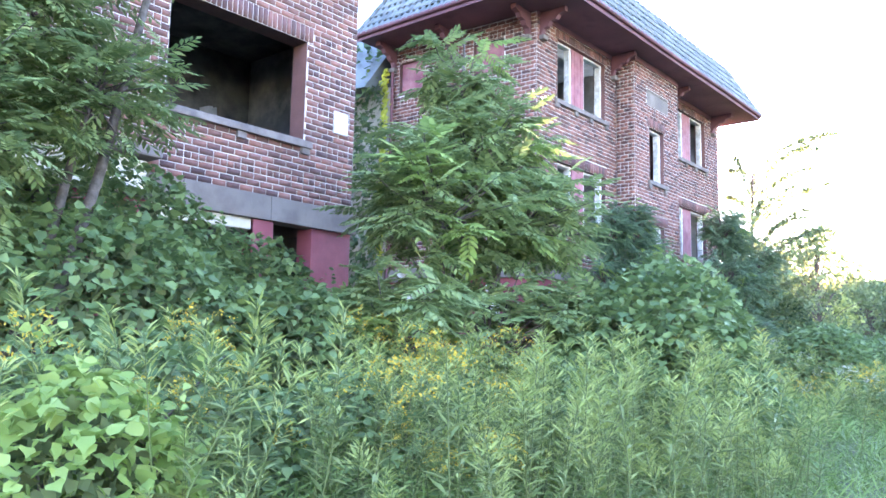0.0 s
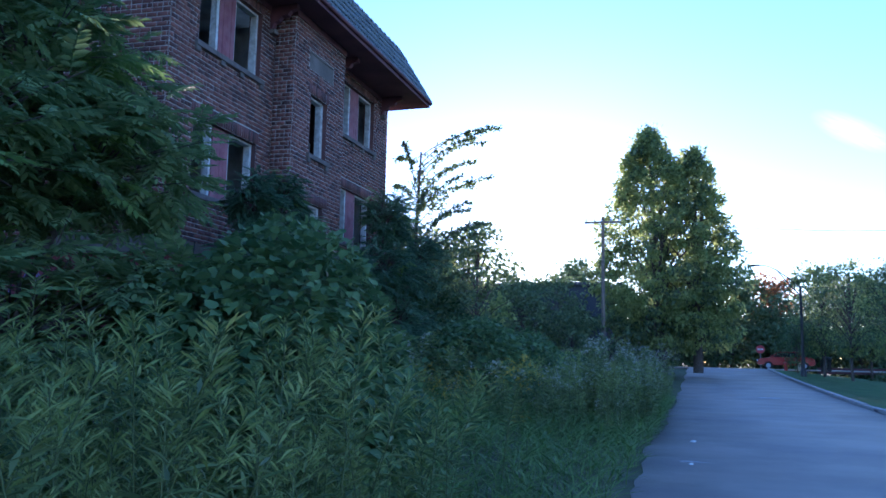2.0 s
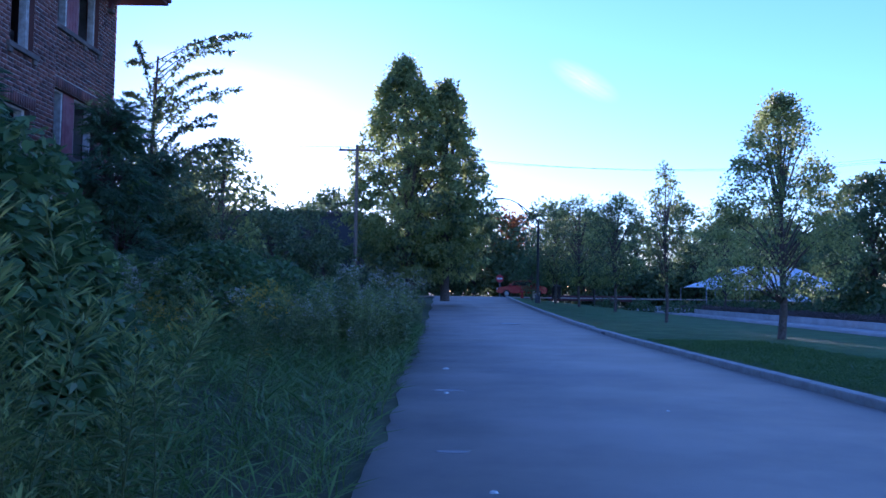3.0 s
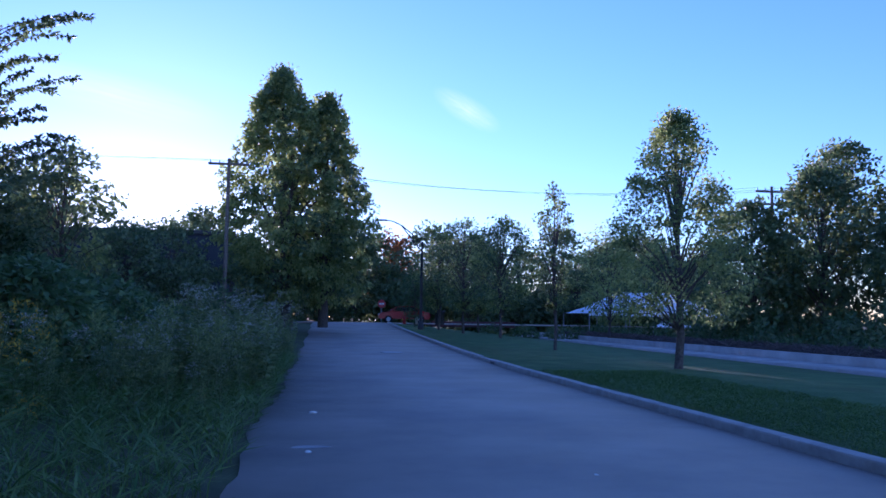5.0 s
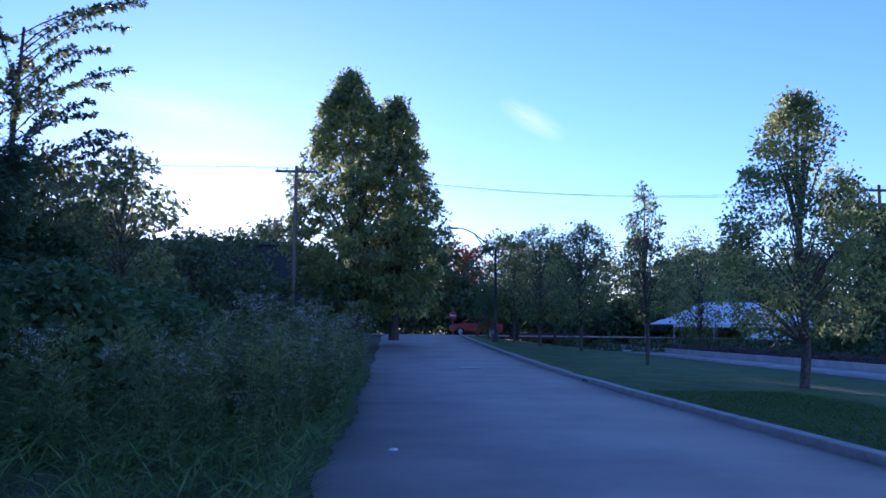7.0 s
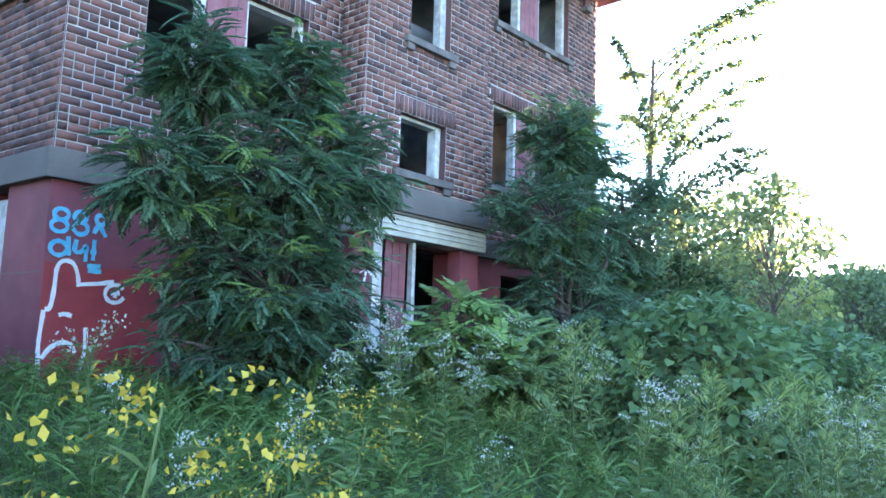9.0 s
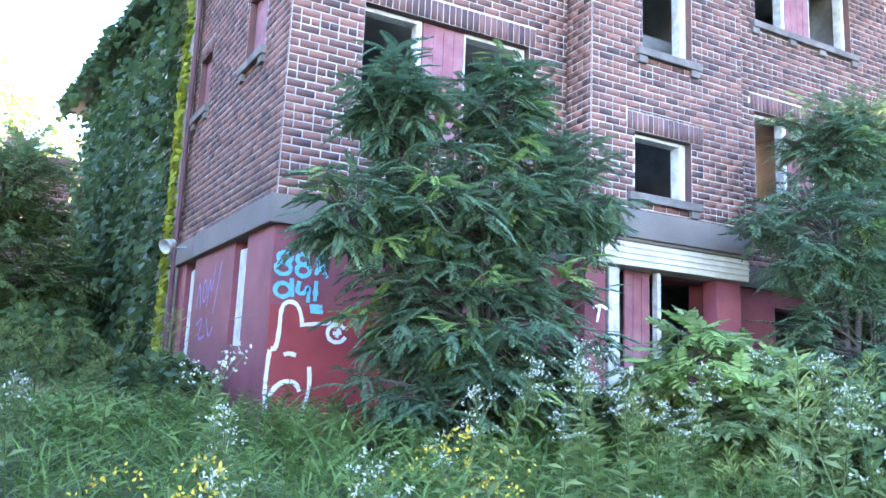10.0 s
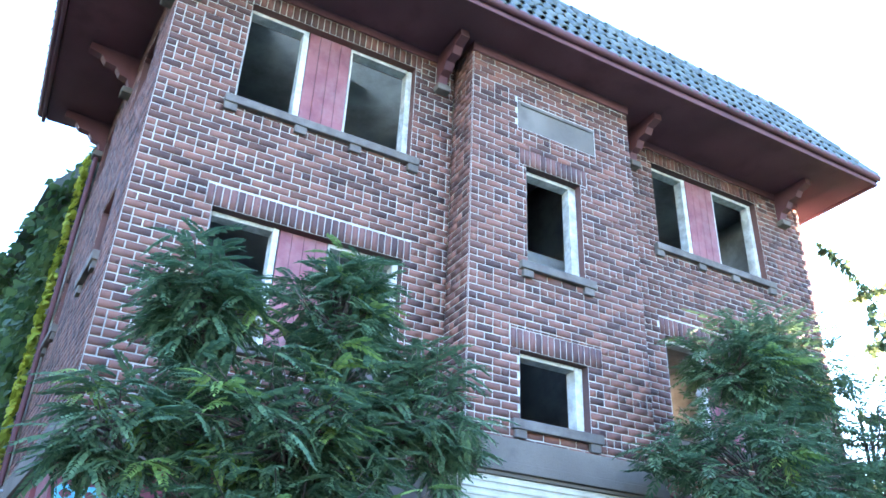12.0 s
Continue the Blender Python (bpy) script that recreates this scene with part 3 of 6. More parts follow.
for u in (13.15, 16.25, 19.35, 22.4):
    bracket(FRONT, u)
for u in (-7.95, -9.9, -11.6):
    bracket(SOUTH, u)
TX0, TX1, TY0, TY1, TZ = -11.4, -7.2, 12.45, 22.2, 9.7
roof_v = [(EX0, EY0, EZ + 0.07), (EX1, EY0, EZ + 0.07), (EX1, EY1, EZ + 0.07), (EX0, EY1, EZ + 0.07), (TX0, TY0, TZ), (TX1, TY0, TZ), (TX1, TY1, TZ), (TX0, TY1, TZ), (-9.5, 16.0, TZ + 0.9), (-9.5, 19.0, TZ + 0.9)]
roof = part("roof", mesh_of("roof", roof_v, [(0, 1, 5, 4), (1, 2, 6, 5), (2, 3, 7, 6), (3, 0, 4, 7), (4, 5, 8), (6, 7, 9), (5, 6, 9, 8), (7, 4, 8, 9), (3, 2, 1, 0)], [mat_tile]), None, house_b, "blue-green glazed clay tile roof")
TILE_W, TILE_L = 0.175, 0.25


def tile_points(p0, p1, p2, p3):
    """Places of tiles on the sloping quad p0 p1 (eave) p2 p3 (top): origin, across, upslope, out."""
    p0, p1, p2, p3 = (Vector(p) for p in (p0, p1, p2, p3))
    across = (p1 - p0).normalized()
    out = (p1 - p0).cross(p3 - p0).normalized()
    up = out.cross(across)
    h = (p3 - p0).dot(up)
    res = []
    k = 0
    while k * TILE_L < h:
        f = min(k * TILE_L / h, 1)
        a, b = p0.lerp(p3, f), p1.lerp(p2, f)
        n = int((b - a).length / TILE_W)
        for i in range(n):
            res.append((a + across * (i + 0.5) * ((b - a).length / max(n, 1)), across, up, out))
        k += 1
    return res


def tile_template():
    V, Fq = [], []
    for i in range(6):
        s = i / 5
        x = (s - 0.5) * TILE_W * 1.02
        h = 0.055 * math.sin(s * math.pi * 1.35) if s < 0.74 else -0.012 * math.sin((s - 0.74) / 0.26 * math.pi)
        V += [(x, -0.02, h + 0.045), (x, TILE_L, h + 0.012)]
    Fq = [(2 * i, 2 * i + 2, 2 * i + 3, 2 * i + 1) for i in range(5)]
    k = len(V)
    V += [(V[2 * i][0], V[2 * i][1], V[2 * i][2] - 0.02) for i in range(6)]
    Fq += [(2 * i, k + i, k + i + 1, 2 * i + 2) for i in range(5)]
    return np.array(V), np.array(Fq)


tile_v, tile_f = tile_template()
front_tiles = tile_points(roof_v[1], roof_v[2], roof_v[6], roof_v[5])
south_tiles = tile_points(roof_v[0], roof_v[1], roof_v[5], roof_v[4])
north_tiles = tile_points(roof_v[2], roof_v[3], roof_v[7], roof_v[6])
near_tiles = [t for t in front_tiles if t[0].y < 19.5 and t[0].y > 12.4][:300]
near_ids = {id(t) for t in near_tiles}
far_tiles = [t for t in front_tiles + south_tiles + north_tiles if id(t) not in near_ids]
rngt = np.random.RandomState(4)
TV, TF = [], []
for k, (o, a, u, n) in enumerate(far_tiles):
    R = np.array([a, u, n]).T
    TV.append(tile_v @ R.T + np.array(o) + np.array(n) * rngt.uniform(-0.006, 0.006))
    TF.append(tile_f + k * len(tile_v))
tagged(part("roof_tiles", mesh_of("roof_tiles", np.concatenate(TV), np.concatenate(TF), [mat_tile], smooth=False), None, roof), kind="stuff")
hips = [(roof_v[1], roof_v[5]), (roof_v[2], roof_v[6]), (roof_v[0], roof_v[4]), (roof_v[5], roof_v[6]), (roof_v[4], roof_v[5])]
for a, b in hips:
    a, b = Vector(a) + Vector((0, 0, 0.05)), Vector(b) + Vector((0, 0, 0.05))
    n = max(2, int((b - a).length / 0.3))
    runs = []
    for i in range(n):
        runs.append(([a.lerp(b, i / n), a.lerp(b, (i + 1.08) / n)], [0.085, 0.065]))
    part("ridge_tiles", tube_mesh("ridge_tiles", runs, mat_tile, 8), None, roof)

# ---- building A ----
A_F = Face((-7.3, 0, 0), (0, 1, 0), (1, 0, 0))
A_N = Face((0, 7.48, 0), (1, 0, 0), (0, 1, 0))
house_a = empty("brick_house", label="burnt-out dark brick house with a wide glassless window", category="house")
AW = (4.42, 6.53, 4.21, 5.63)
AW0 = (0.4, 2.7, 4.21, 5.63)
asold = [(AW[0] - 0.1, AW[1] + 0.1, 5.63, 5.86), (AW0[0] - 0.1, AW0[1] + 0.1, 5.63, 5.86)]
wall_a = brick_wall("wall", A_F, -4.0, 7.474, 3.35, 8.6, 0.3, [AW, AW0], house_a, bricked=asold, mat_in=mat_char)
for s in asold:
    soldier(A_F, *s, wall_a)
brick_wall("wall", A_N, -13.0, -7.307, 3.35, 8.6, 0.3, [], house_a, mat_in=mat_char)
sill(A_F, AW[0] - 0.15, AW[1] + 0.12, AW[2], wall_a, (AW[0] - 0.05, 5.5, AW[1] + 0.02))
sill(A_F, AW0[0] - 0.15, AW0[1] + 0.12, AW0[2], wall_a)
part("wall_plate", A_F.box(7.06, 7.33, 0.0, 0.03, 4.45, 4.77, 0.006), mat_white, wall_a, "white painted notice plate")
for u0, u1 in ((-4.0, 0.6), (0.606, 2.0), (2.006, 3.4), (3.406, 4.7), (4.706, 6.0), (6.006, 7.54)):
    part("belt_stone", A_F.box(u0, u1, -0.2, 0.06, 3.02, 3.35, 0.012, 0.003), mat_stone, house_a)
part("belt_stone", A_N.box(-13.0, -7.33, -0.2, 0.06, 3.02, 3.35, 0.012), mat_stone, house_a)
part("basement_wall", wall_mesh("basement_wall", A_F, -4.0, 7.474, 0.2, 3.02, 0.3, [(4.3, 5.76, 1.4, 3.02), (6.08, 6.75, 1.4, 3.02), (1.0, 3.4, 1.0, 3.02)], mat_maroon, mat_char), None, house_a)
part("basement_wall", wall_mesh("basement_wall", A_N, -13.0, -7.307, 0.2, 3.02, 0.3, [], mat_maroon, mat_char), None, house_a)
part("pier", A_F.box(5.76, 6.08, -0.25, 0.02, 1.3, 3.01, 0.01), mat_maroon, house_a, "faded pink painted pier")
part("rotten_lintel", A_F.box(4.2, 5.75, -0.2, 0.0, 2.86, 3.01, 0.015, 0.015), mat_cream, house_a, "rotten pale timber lintel")
part("ledge", A_F.box(2.6, 4.25, -0.1, 0.35, 3.45, 3.58, 0.02), mat_stone, house_a, "projecting weathered entry ledge")
part("ledge_panel", A_F.box(2.7, 4.15, -0.05, 0.2, 3.06, 3.42, 0.015), mat_cream, house_a)
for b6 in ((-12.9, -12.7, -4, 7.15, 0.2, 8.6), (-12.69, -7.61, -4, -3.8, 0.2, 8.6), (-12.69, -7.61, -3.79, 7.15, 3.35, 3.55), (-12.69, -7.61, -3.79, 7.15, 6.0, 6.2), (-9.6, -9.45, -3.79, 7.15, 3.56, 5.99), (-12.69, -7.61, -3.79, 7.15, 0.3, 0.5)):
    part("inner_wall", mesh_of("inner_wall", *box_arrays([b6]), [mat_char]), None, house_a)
plaster = bmesh.new()
bmesh.ops.create_grid(plaster, x_segments=10, y_segments=14, size=0.5)
prn = random.Random(8)
for v in plaster.verts:
    w = 0.28 * (1.1 - (v.co.y + 0.5)) + 0.05
    v.co = Vector((-8.9 + 0.12 * prn.uniform(-1, 1), 6.15 + v.co.x * 2 * w + 0.1 * math.sin(v.co.y * 9), 3.56 + (v.co.y + 0.5) * 1.3))
part("loose_plaster", plaster, mat_plaster, house_a, "pale torn plaster remnant")
part("soffit", bevel_box(-13.8, -6.3, -4.8, 8.3, 8.6, 8.7, 0.01), mat_eave, house_a)
part("roof", mesh_of("roof", [(-13.8, -4.8, 8.71), (-6.2, -4.8, 8.71), (-6.2, 8.1, 8.71), (-13.8, 8.1, 8.71), (-10, -1, 11.0), (-10, 4.5, 11.0)], [(0, 1, 4), (1, 2, 5, 4), (2, 3, 5), (3, 0, 4, 5)], [mat_tile]), None, house_a)

# ---- ivy wing and rear range between the two houses ----
WING = Face((0, 13.97, 0), (1, 0.1, 0), (0.1, -1, 0))
wing = empty("ivy_clad_wing", label="rear brick wing hidden under dark green ivy", category="house")
part("wall", wall_mesh("wall", WING, -19.8, -11.72, 0.2, 7.6, 0.3, [(-13.9, -13.5, 5.6, 6.6), (-13.7, -13.35, 3.6, 4.6)], mat_mortar, mat_plaster), None, wing)
for b6 in ((-19.8, -19.5, 13.36, 20, 0.2, 7.3), (-19.49, -12.02, 19.7, 20, 0.2, 7.3)):
    part("wall", mesh_of("wall", *box_arrays([b6]), [mat_mortar]), None, wing)
part("white_strip", WING.box(-13.9, -13.75, -0.08, -0.02, 5.6, 6.6, 0.01), mat_white, wing)
part("white_strip", WING.box(-13.7, -13.5, -0.08, -0.02, 3.6, 4.6, 0.01), mat_white, wing)
part("roof", mesh_of("roof", [(-20.5, 11.1, 7.5), (-12.02, 12.2, 7.5), (-12.02, 20.6, 7.3), (-20.5, 20.6, 7.3), (-18.5, 12.8, 9.4), (-12.02, 13.6, 9.4), (-12.02, 19, 9.4), (-18.5, 19, 9.4)], [(0, 1, 5, 4), (1, 2, 6, 5), (2, 3, 7, 6), (3, 0, 4, 7), (4, 5, 6, 7), (3, 2, 1, 0)], [mat_tile]), None, wing)
REAR = Face((-21.0, 0, 0), (0, 1, 0), (1, 0, 0))
rear = empty("rear_range", label="low red-brown brick rear range with broken windows", category="house")
RW = [(10.6, 11.7, 4.6, 5.2), (10.6, 11.7, 3.0, 3.7), (7.5, 8.6, 4.6, 5.3), (7.5, 8.6, 2.6, 3.5)]
wall_r = brick_wall("wall", REAR, 4.0, 13.0, 0.6, 6.4, 0.3, RW, rear)
part("parapet", REAR.box(4.0, 13.0, -0.32, 0.05, 6.4, 6.5, 0.02), mat_stone, rear)
for b6 in ((-25, -24.8, 4, 13, 0.5, 6.4), (-24.8, -21.3, 4, 13, 6.2, 6.39), (-24.8, -21.3, 3.7, 3.99, 0.5, 6.4), (-24.8, -21.3, 13.0, 13.3, 0.5, 6.4)):
    part("inner_wall", mesh_of("inner_wall", *box_arrays([b6]), [mat_char]), None, rear)
part("chimney", bevel_box(-21.9, -21.4, 10.1, 10.7, 6.51, 6.95, 0.02), mat_brick, rear)
for w in RW:
    sill(REAR, w[0] - 0.1, w[1] + 0.1, w[2], wall_r)


# ---- plants: leaf shapes, scattering, trees ----
def rotation_to(dirs, roll):
    """Rotation matrices that turn +y to each direction, rolled about it."""
    y = dirs / np.linalg.norm(dirs, axis=1, keepdims=True)
    ref = np.where(np.abs(y[:, 2:3]) > 0.95, np.array([[1.0, 0, 0]]), np.array([[0, 0, 1.0]]))
    x = np.cross(y, ref)
    x /= np.linalg.norm(x, axis=1, keepdims=True)
    z = np.cross(x, y)
    c, s = np.cos(roll)[:, None], np.sin(roll)[:, None]
    x2, z2 = x * c + z * s, -x * s + z * c
    return np.stack([x2, y, z2], 2)


def scatter(tv, tf, pos, rot, size):
    """Copies of a template at many places, as one set of arrays."""
    n, k = len(pos), len(tv)
    size = np.asarray(size, float).reshape(-1, 1, 1) if np.ndim(size) else size
    v = np.einsum("nij,kj->nki", rot, tv) * size + pos[:, None, :]
    f = tf[None] + (np.arange(n) * k)[:, None, None]
    return v.reshape(-1, 3), f.reshape(-1, tf.shape[1])


def merge(name, groups):
    """One mesh of several (verts, quads, material) groups."""
    V, Fq, I, mats, o = [], [], [], [], 0
    for v, f, m in groups:
        if len(v) == 0:
            continue
        if m not in mats:
            mats.append(m)
        V.append(v)
        Fq.append(np.asarray(f) + o)
        I.append(np.full(len(f), mats.index(m)))
        o += len(v)
    return mesh_of(name, np.concatenate(V), np.concatenate(Fq), mats, np.concatenate(I))


def kite(length, width, fold=0.15, y0=0.0):
    """A folded four-cornered leaf pointing along +y."""
    return [(0, y0, 0), (width / 2, y0 + length * 0.45, fold * width), (0, y0 + length, -0.1 * length), (-width / 2, y0 + length * 0.45, fold * width)]


LEAF_V, LEAF_F = np.array(kite(1.0, 0.62)), np.array([(0, 1, 2, 3)])
NARROW_V = np.array(kite(1.0, 0.13))
SLIM_V = np.array(kite(1.0, 0.1))
BLADE_V = np.array(kite(1.0, 0.045))
OVATE_V = np.array(kite(1.0, 0.42))
BROAD_V = np.array([(0, 0, 0), (0.42, 0.05, 0.1), (0.5, 0.4, 0.06), (0.2, 0.75, 0), (0, 1.0, -0.16), (-0.2, 0.75, 0), (-0.5, 0.4, 0.06), (-0.42, 0.05, 0.1), (0, 0.4, -0.03)])
BROAD_F = np.array([(0, 1, 2, 8), (8, 2, 3, 4), (8, 4, 5, 6), (0, 8, 6, 7)])


def pinnate(pairs, leaflet, width, droop, seed, simple=False):
    """A compound leaf of unit length: rachis and pairs of leaflets."""
    rng = random.Random(seed)
    V, Fq = [], []

    def spine(s):
        return Vector((0, s * (1 - 0.12 * droop * s), -droop * 0.45 * s * s))

    for i in range(2):
        a, b = spine(i / 2), spine((i + 1) / 2)
        k = len(V)
        V += [(a.x - 0.006, a.y, a.z), (a.x + 0.006, a.y, a.z), (b.x + 0.005, b.y, b.z), (b.x - 0.005, b.y, b.z)]
        Fq.append((k, k + 1, k + 2, k + 3))
    for i in range(pairs + 1):
        s = 0.16 + 0.84 * i / pairs
        p = spine(s)
        scale = leaflet * (1.0 - 0.45 * abs(s - 0.5) * 1.2)
        sides = (1, -1) if i < pairs else (0,)
        for sd in sides:
            ang = sd * radians(62 - 22 * s + rng.uniform(-8, 8))
            hang = -0.22 - 0.25 * droop + rng.uniform(-0.12, 0.12)
            d = Vector((math.sin(ang), math.cos(ang), hang)).normalized()
            side = d.cross(Vector((0, 0, 1))).normalized()
            up = Vector((0, 0, 0.12 * width * scale))
            q = [p, p + d * scale * 0.28 + side * width * scale * 0.46 + up, p + d * scale * 0.72 + side * width * scale * 0.42 + up, p + d * scale - Vector((0, 0, 0.06 * scale)),
                 p + d * scale * 0.72 - side * width * scale * 0.42 + up, p + d * scale * 0.28 - side * width * scale * 0.46 + up]
            k = len(V)
            if simple:
                V += [tuple(c) for c in (q[0], (q[1] + q[2]) / 2, q[3], (q[4] + q[5]) / 2)]
                Fq.append((k, k + 1, k + 2, k + 3))
                continue
            V += [tuple(c) for c in q]
            Fq += [(k, k + 1, k + 2, k + 3), (k, k + 3, k + 4, k + 5)]
    return np.array(V), np.array(Fq)


PIN_SUMAC = [pinnate(7, 0.30, 0.36, 0.75, s) for s in (1, 2, 3)]
PIN_FAR = [pinnate(7, 0.27, 0.42, 0.5, s, True) for s in (1, 2, 3)]
PIN_LOCUST = [pinnate(10, 0.2, 0.58, 0.8, s, True) for s in (4, 5, 6)]


def frond_tree(name, base, lobes, leaves, mat, seed, leaf_len, label, young=0.06, category="tree", per=9, trunk=0.05, rise=(-0.45, 0.8)):
    """A tree of pinnate leaves in rosettes at twig ends. lobes: (centre, radii, rosettes)."""
    rng = np.random.RandomState(seed)
    tree = empty(name, label=label, category=category)
    b = np.array(base, float)
    runs, P, D, Y = [], [], [], []
    for c, r, n in lobes:
        c, r = np.array(c, float), np.array(r, float)
        foot = b + np.array([rng.uniform(-0.15, 0.15), rng.uniform(-0.15, 0.15), -0.05])
        runs.append(([tuple(foot), tuple((foot * 0.55 + c * 0.45) + rng.normal(size=3) * 0.08), tuple(c), tuple(c + (0, 0, r[2] * 0.6))], [trunk, trunk * 0.75, trunk * 0.5, 0.01]))
        for k in range(n):
            d = rng.normal(size=3)
            d /= np.linalg.norm(d)
            tip = c + d * r * rng.uniform(0.45, 1.05)
            root = c + (tip - c) * 0.25 - np.array([0, 0, 0.15 * r[2]])
            runs.append(([tuple(root), tuple((root + tip) / 2 + rng.normal(size=3) * 0.04), tuple(tip)], [0.012, 0.008, 0.004]))
            fresh = rng.rand() < young
            m = per + rng.randint(-3, 4)
            az = np.arange(m) * 2.4 + rng.rand() * 6
            out = np.stack([np.cos(az), np.sin(az), rng.uniform(*rise, m)], 1) + d * np.array([0.75, 0.75, 0.35])
            P.append(tip + rng.normal(size=(m, 3)) * 0.03 - (tip - root) * rng.uniform(0, 0.5, (m, 1)))
            D.append(out)
            Y.append(np.full(m, fresh))
    part("trunk", tube_mesh("trunk", runs, mat_bark, 5), None, tree)
    P, D, Y = np.concatenate(P), np.concatenate(D), np.concatenate(Y)
    pick = rng.randint(0, len(leaves), len(P))
    groups = []
    for k, (tv, tf) in enumerate(leaves):
        for flag, m in ((False, mat), (True, leaf_young)):
            q = (pick == k) & (Y == flag)
            if q.any():
                groups.append((*scatter(tv, tf, P[q], rotation_to(D[q], rng.uniform(-0.35, 0.35, q.sum())), leaf_len * rng.uniform(0.6, 1.15, q.sum())), m))
    part("crown", merge("crown", groups), None, tree)
    return tree


def blob_shell(rng, centre, radii, n, lumps=6, depth=0.18, seed=0):
    """Points and outward directions over a lumpy mound."""
    d = rng.normal(size=(n, 3))
    d /= np.linalg.norm(d, axis=1, keepdims=True)
    d[:, 2] = np.abs(d[:, 2]) * 1.0 - 0.1
    d /= np.linalg.norm(d, axis=1, keepdims=True)
    k = rng.normal(size=(lumps, 3))
    k /= np.linalg.norm(k, axis=1, keepdims=True)
    w = np.ones(n)
    for q in k:
        w += 0.16 * np.clip(d @ q, 0, 1) ** 6 * rng.uniform(-0.6, 1.3)
    w *= 1 - depth * rng.rand(n) ** 1.6
    return np.asarray(centre) + d * np.asarray(radii) * w[:, None], d


def leafy_mound(name, blobs, leaf, mat, size, seed, label, category="bush", shape=None, sprays=0, twigs=True):
    """A bush: leaves laid shingle-like over lumpy mounds, with a woody inside."""
    rng = np.random.RandomState(seed)
    bush = empty(name, label=label, category=category)
    tv, tf = shape or (BROAD_V, BROAD_F)
    groups, runs = [], []
    for c, r, n in blobs:
        c = np.array([c[0], c[1], c[2] if len(c) > 2 else float(terrain(c[0], c[1]))])
        P, d = blob_shell(rng, c, r, n)
        tip = d * 0.55 + np.array([0, 0, -0.55]) + rng.normal(size=d.shape) * 0.4
        v, f = scatter(tv, tf, P, rotation_to(tip, rng.uniform(-0.6, 0.6, n)), size * rng.uniform(0.55, 1.25, n))
        groups.append((v, f, mat))
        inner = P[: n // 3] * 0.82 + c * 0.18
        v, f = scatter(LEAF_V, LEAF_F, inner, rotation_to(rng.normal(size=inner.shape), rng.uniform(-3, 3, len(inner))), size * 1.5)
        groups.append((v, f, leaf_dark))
        for i in range(7):
            e = P[rng.randint(n)]
            runs.append(([tuple(c + np.array([rng.uniform(-0.1, 0.1), rng.uniform(-0.1, 0.1), -0.05])), tuple((c + e) / 2 + rng.normal(size=3) * 0.08), tuple(e)], [0.02, 0.012, 0.004]))
        if sprays:
            s = rng.randint(0, n, sprays)
            up = d[s] * 0.5 + np.array([0, 0, 0.7]) + rng.normal(size=(sprays, 3)) * 0.3
            for p, u in zip(P[s], up):
                ln = rng.uniform(0.15, 0.4)
                pts = p + np.linspace(0, ln, 6)[:, None] * u / np.linalg.norm(u)
                v, f = scatter(tv, tf, pts, rotation_to(np.tile(u, (6, 1)) * 0.3 + rng.normal(size=(6, 3)), rng.uniform(-1, 1, 6)), size * rng.uniform(0.4, 0.8, 6))
                groups.append((v, f, mat))
    part("stems", tube_mesh("stems", runs, mat_bark, 4), None, bush)
    part("foliage", merge("foliage", groups), None, bush)
    return bush


